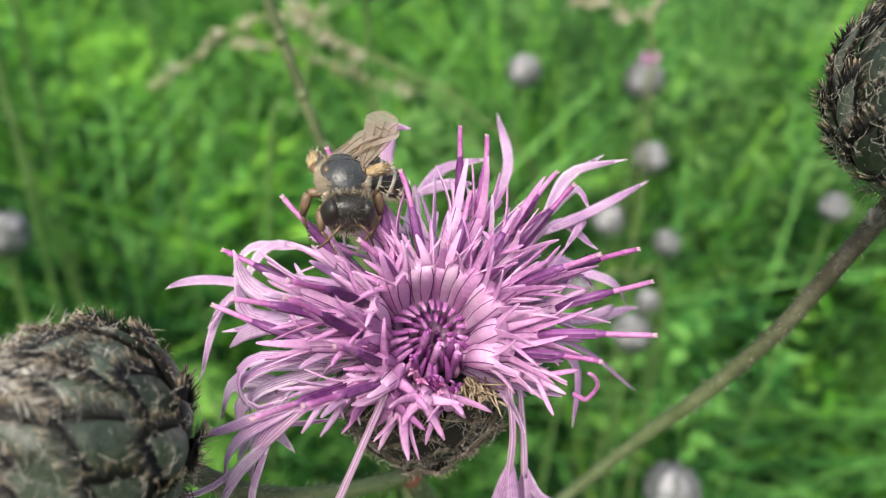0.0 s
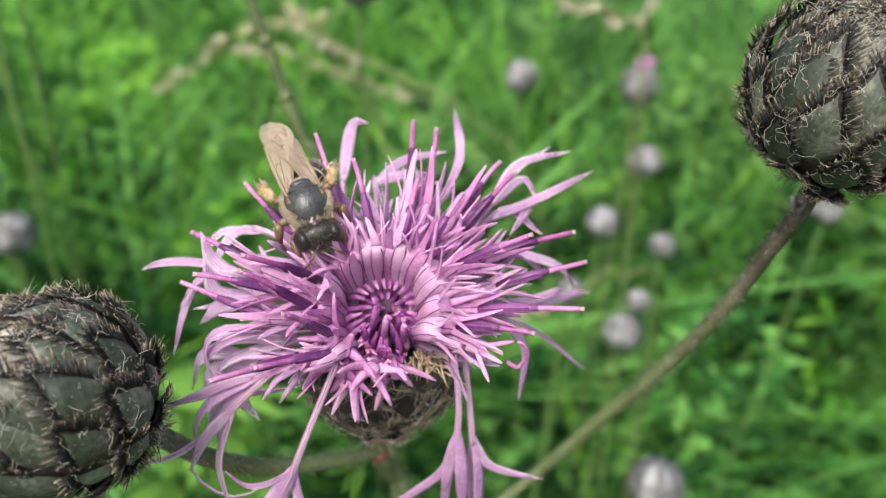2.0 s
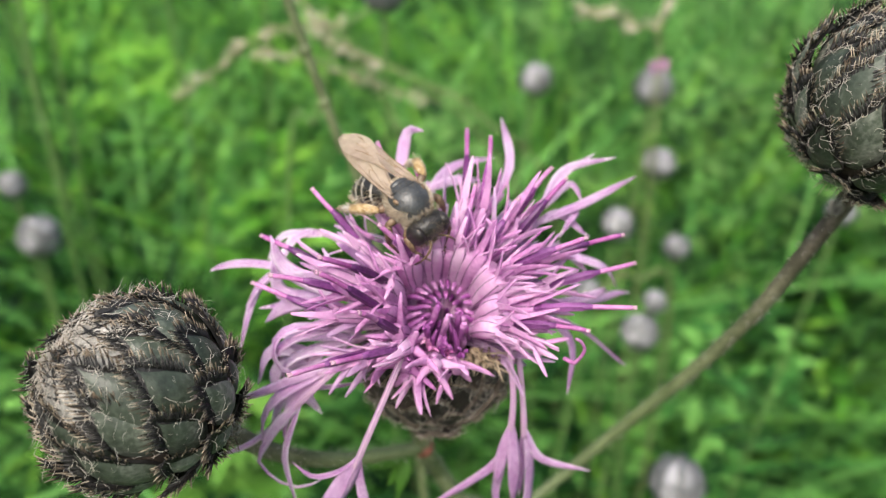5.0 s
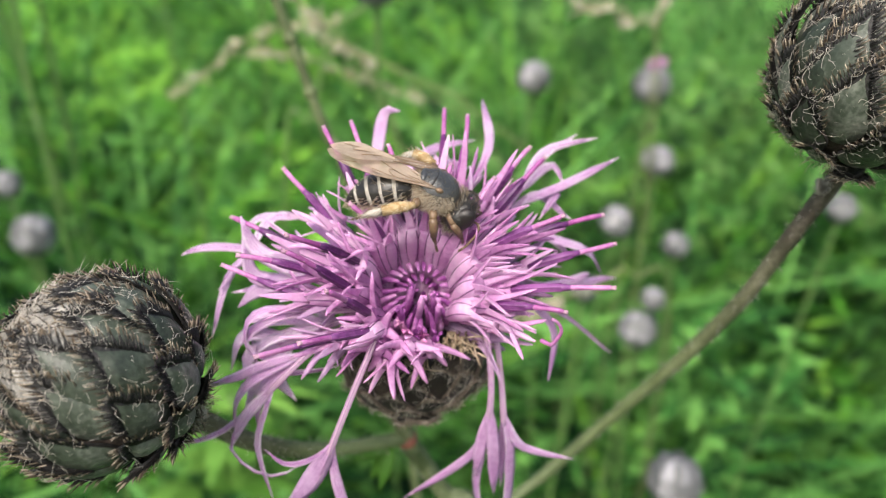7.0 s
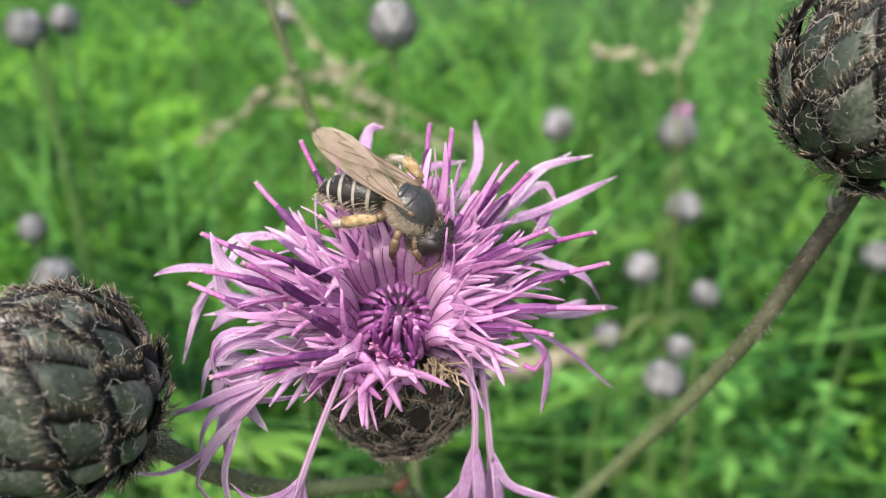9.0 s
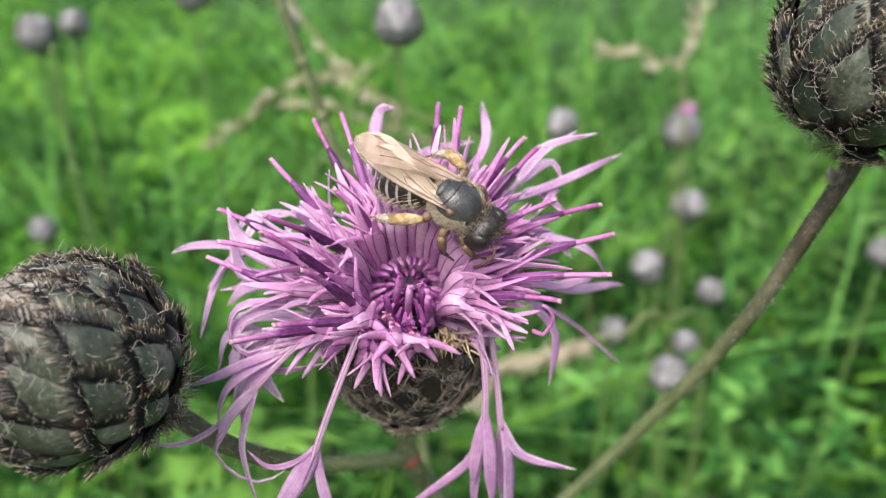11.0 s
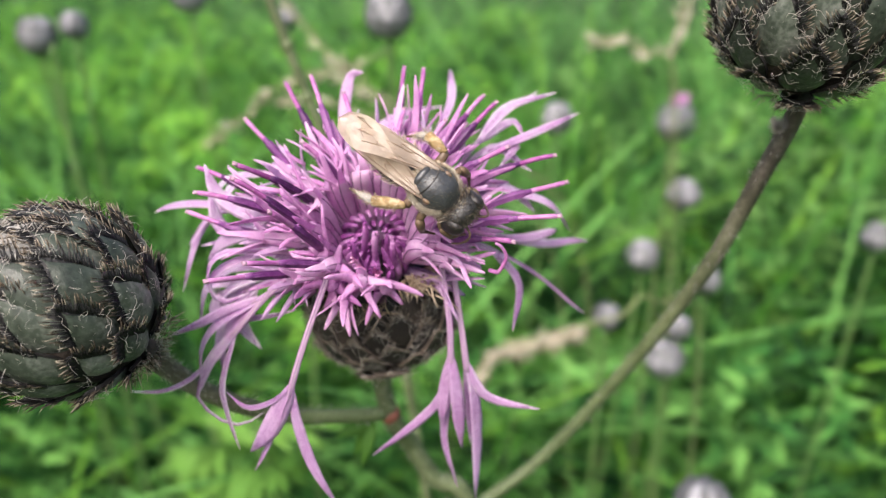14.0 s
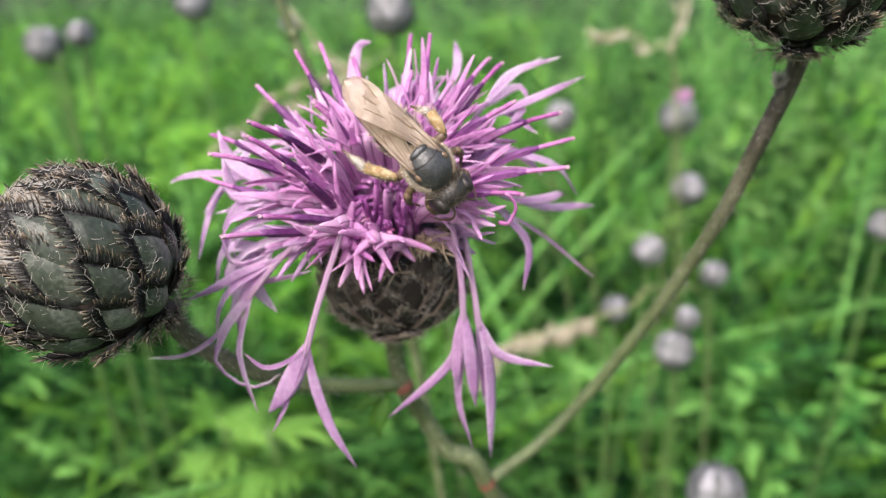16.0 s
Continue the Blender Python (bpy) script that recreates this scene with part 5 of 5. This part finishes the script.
    return bee, abdomen, hinds, wings


def leaf_blade(bm, o, d, up, ln, wd, mat=0):
    d, up = Vector(d).normalized(), Vector(up)
    o = Vector(o)
    pts = bezier([o, o + d * ln * 0.5 + up * ln * 0.15, o + d * ln - up * ln * 0.1], 6)
    sweep(bm, pts, [wd * f for f in (0.15, 0.6, 0.95, 1.0, 0.8, 0.45, 0.05)], [0.012] * 7, n=6, up=up, cup=0.3, mat=mat)


def build_herb(centre, seed, label):
    rng = random.Random(seed)
    c = Vector(centre)
    herb = thing("leafy_herb", at_cm(c), label, "plant", "leafy herbs")
    part("stem", stalk_mesh([Vector((0, 0, 0)), Vector((0.5, 1, -10)), Vector((0.8, 2, -c.z))], (0.10, 0.15), FAR_STALK, n=8), None, herb)
    for k in range(9):
        a = k * 2.4 + rng.uniform(-0.3, 0.3)
        z = -0.7 * k
        bm = bmesh.new()
        for j in range(5):
            b = a + (j - 2) * 0.28
            leaf_blade(bm, (0.1 * math.cos(a), 0.1 * math.sin(a), z), (math.cos(b), math.sin(b), 0.25 - 0.05 * abs(j - 2)), (0, 0, 1), rng.uniform(1.8, 3.2) * (1 - 0.15 * abs(j - 2)), rng.uniform(0.22, 0.36))
        part("leaf", bm, HERB, herb)


build_herb((-7.0, 17.5, 46.5), 71, "yellow-green leafy herb with lobed leaves")
build_herb((-9.6, 19.5, 45.5), 72, "yellow-green leafy herb with lobed leaves")
build_involucre()
bm = bmesh.new()
for d in ((-0.5, -0.2, -0.9), (-0.8, -0.1, -0.4), (-0.2, -0.5, -0.8)):
    leaf_blade(bm, inflower((-0.42, 6.0, 55.65)), F_INV @ Vector(d), F_INV @ Vector((0, -0.7, 0.7)), 0.55, 0.08)
part("stem_leaf", bm, HERB, flower, "tiny green leaf at the node")
build_florets()
build_rays()
curled_pieces()
U = 0.0088  # the bee is drawn at 13 mm and is 11 mm long
bee, abdomen, hinds, wings = build_bee()
U = 0.01


# ---- what moves ----
BEE = [
    (0, -0.819, 5.055, 59.605, -3.9, 11.6, -70.1),
    (0.5, -0.772, 5.006, 59.549, 6.1, 21.7, -66.1),
    (1, -0.721, 4.925, 59.457, 17.1, 28.3, -60.0),
    (1.5, -0.688, 4.889, 59.414, 17.0, 22.2, -60.9),
    (2, -0.720, 4.858, 59.384, 13.7, 22.8, -59.4),
    (2.5, -0.720, 4.870, 59.398, 20.5, 17.4, -57.3),
    (3, -0.506, 4.933, 59.441, 22.9, 16.3, -55.4),
    (3.5, -0.488, 4.868, 59.372, 23.4, 15.1, -61.3),
    (4, -0.572, 4.902, 59.416, 18.2, 18.7, -61.5),
    (4.2, -0.555, 4.927, 59.442, 19.0, 18.7, -61.7),
    (6.3, -0.102, 4.850, 59.464, 16.1, 15.8, 2.6),
    (6.5, -0.040, 4.856, 59.463, 14.0, 12.9, 3.6),
    (7, 0.026, 4.834, 59.433, 12.9, 17.4, 1.0),
    (7.5, 0.035, 4.767, 59.362, 19.4, 26.7, -3.9),
    (8, 0.040, 4.796, 59.392, 23.4, 31.2, -4.5),
    (8.5, 0.018, 4.816, 59.414, 24.7, 34.9, -5.3),
    (9, 0.025, 4.807, 59.401, 27.1, 35.9, -1.3),
    (9.2, 0.010, 4.804, 59.398, 28.1, 35.0, -2.2),
    (11.3, 0.347, 4.498, 59.328, 40.0, 27.6, -22.3),
    (11.5, 0.322, 4.515, 59.341, 37.7, 33.5, -39.9),
    (12, 0.197, 4.402, 59.265, 32.0, 40.0, -45.5),
    (12.5, 0.423, 4.351, 59.272, 57.8, 22.4, 0.8),
    (13, 0.438, 4.154, 59.047, 43.6, 34.6, -28.0),
    (13.5, 0.594, 4.222, 59.101, 52.7, 24.7, -12.9),
    (14, 0.532, 4.224, 59.120, 54.5, 34.0, -12.9),
    (14.5, 0.469, 4.077, 58.973, 52.7, 31.5, -16.6),
    (15, 0.487, 4.144, 58.996, 62.4, 31.7, -3.2),
    (15.5, 0.450, 4.077, 58.944, 58.9, 44.6, -10.6),
    (16, 0.422, 4.075, 58.957, 60.2, 47.0, -8.7),
]
ABDOMEN = [(0.0, -4, -96), (0.5, 2, -84), (1.0, 8, -66), (1.5, 12, -36), (2.0, 10, -28), (2.5, 10, -10), (3.0, 14, 26), (4.2, 14, 28), (6.3, 10, 6), (7.5, 14, 12), (9.2, 14, 14), (11.3, 8, 10), (12.0, 4, 6), (13.0, 2, 0), (16.0, 2, 0)]
# the hind legs about their hips, far side and near side
HIND = {1: [(0.0, 0, 10, -50), (1.0, 0, 10, -40), (2.0, 0, 8, -10), (4.2, 0, 4, 0), (6.3, 0, 6, -4), (9.2, 0, 8, -6), (11.3, -8, 6, 4), (12.5, -30, 4, 6), (13.5, -14, 5, 6), (16.0, -6, 5, 4)],
        -1: [(0.0, 0, 0, -30), (1.0, 0, 0, -25), (2.0, 0, -5, -5), (3.0, 0, 0, 25), (4.2, 0, 0, 25), (6.3, 0, -6, 8), (7.0, 0, -6, 8), (7.5, 0, -26, 5), (9.2, 0, -30, 5), (11.3, 0, -8, 10), (16.0, 0, 5, 14)]}


# the wings about their hinges
WINGS = [(0.0, -38), (0.5, -20), (1.0, -10), (1.5, -6), (2.0, 0), (16.0, 0)]


def motions():
    walk(bee, [(t, pose(x * U, y * U, z * U, rx, ry, rz)) for t, x, y, z, rx, ry, rz in BEE])
    walk(abdomen, [(t, pose(-0.00154, 0, -0.0001, 0, -ry, rz)) for t, ry, rz in ABDOMEN])
    for wing, hinge in wings:
        walk(wing, [(t, pose(*hinge, 0, 0, rz)) for t, rz in WINGS])
    for side, rows in HIND.items():
        walk(hinds[side], [(t, pose(-0.00106, 0.00079 * side, -0.00097, rx, ry, rz)) for t, rx, ry, rz in rows])


motions()
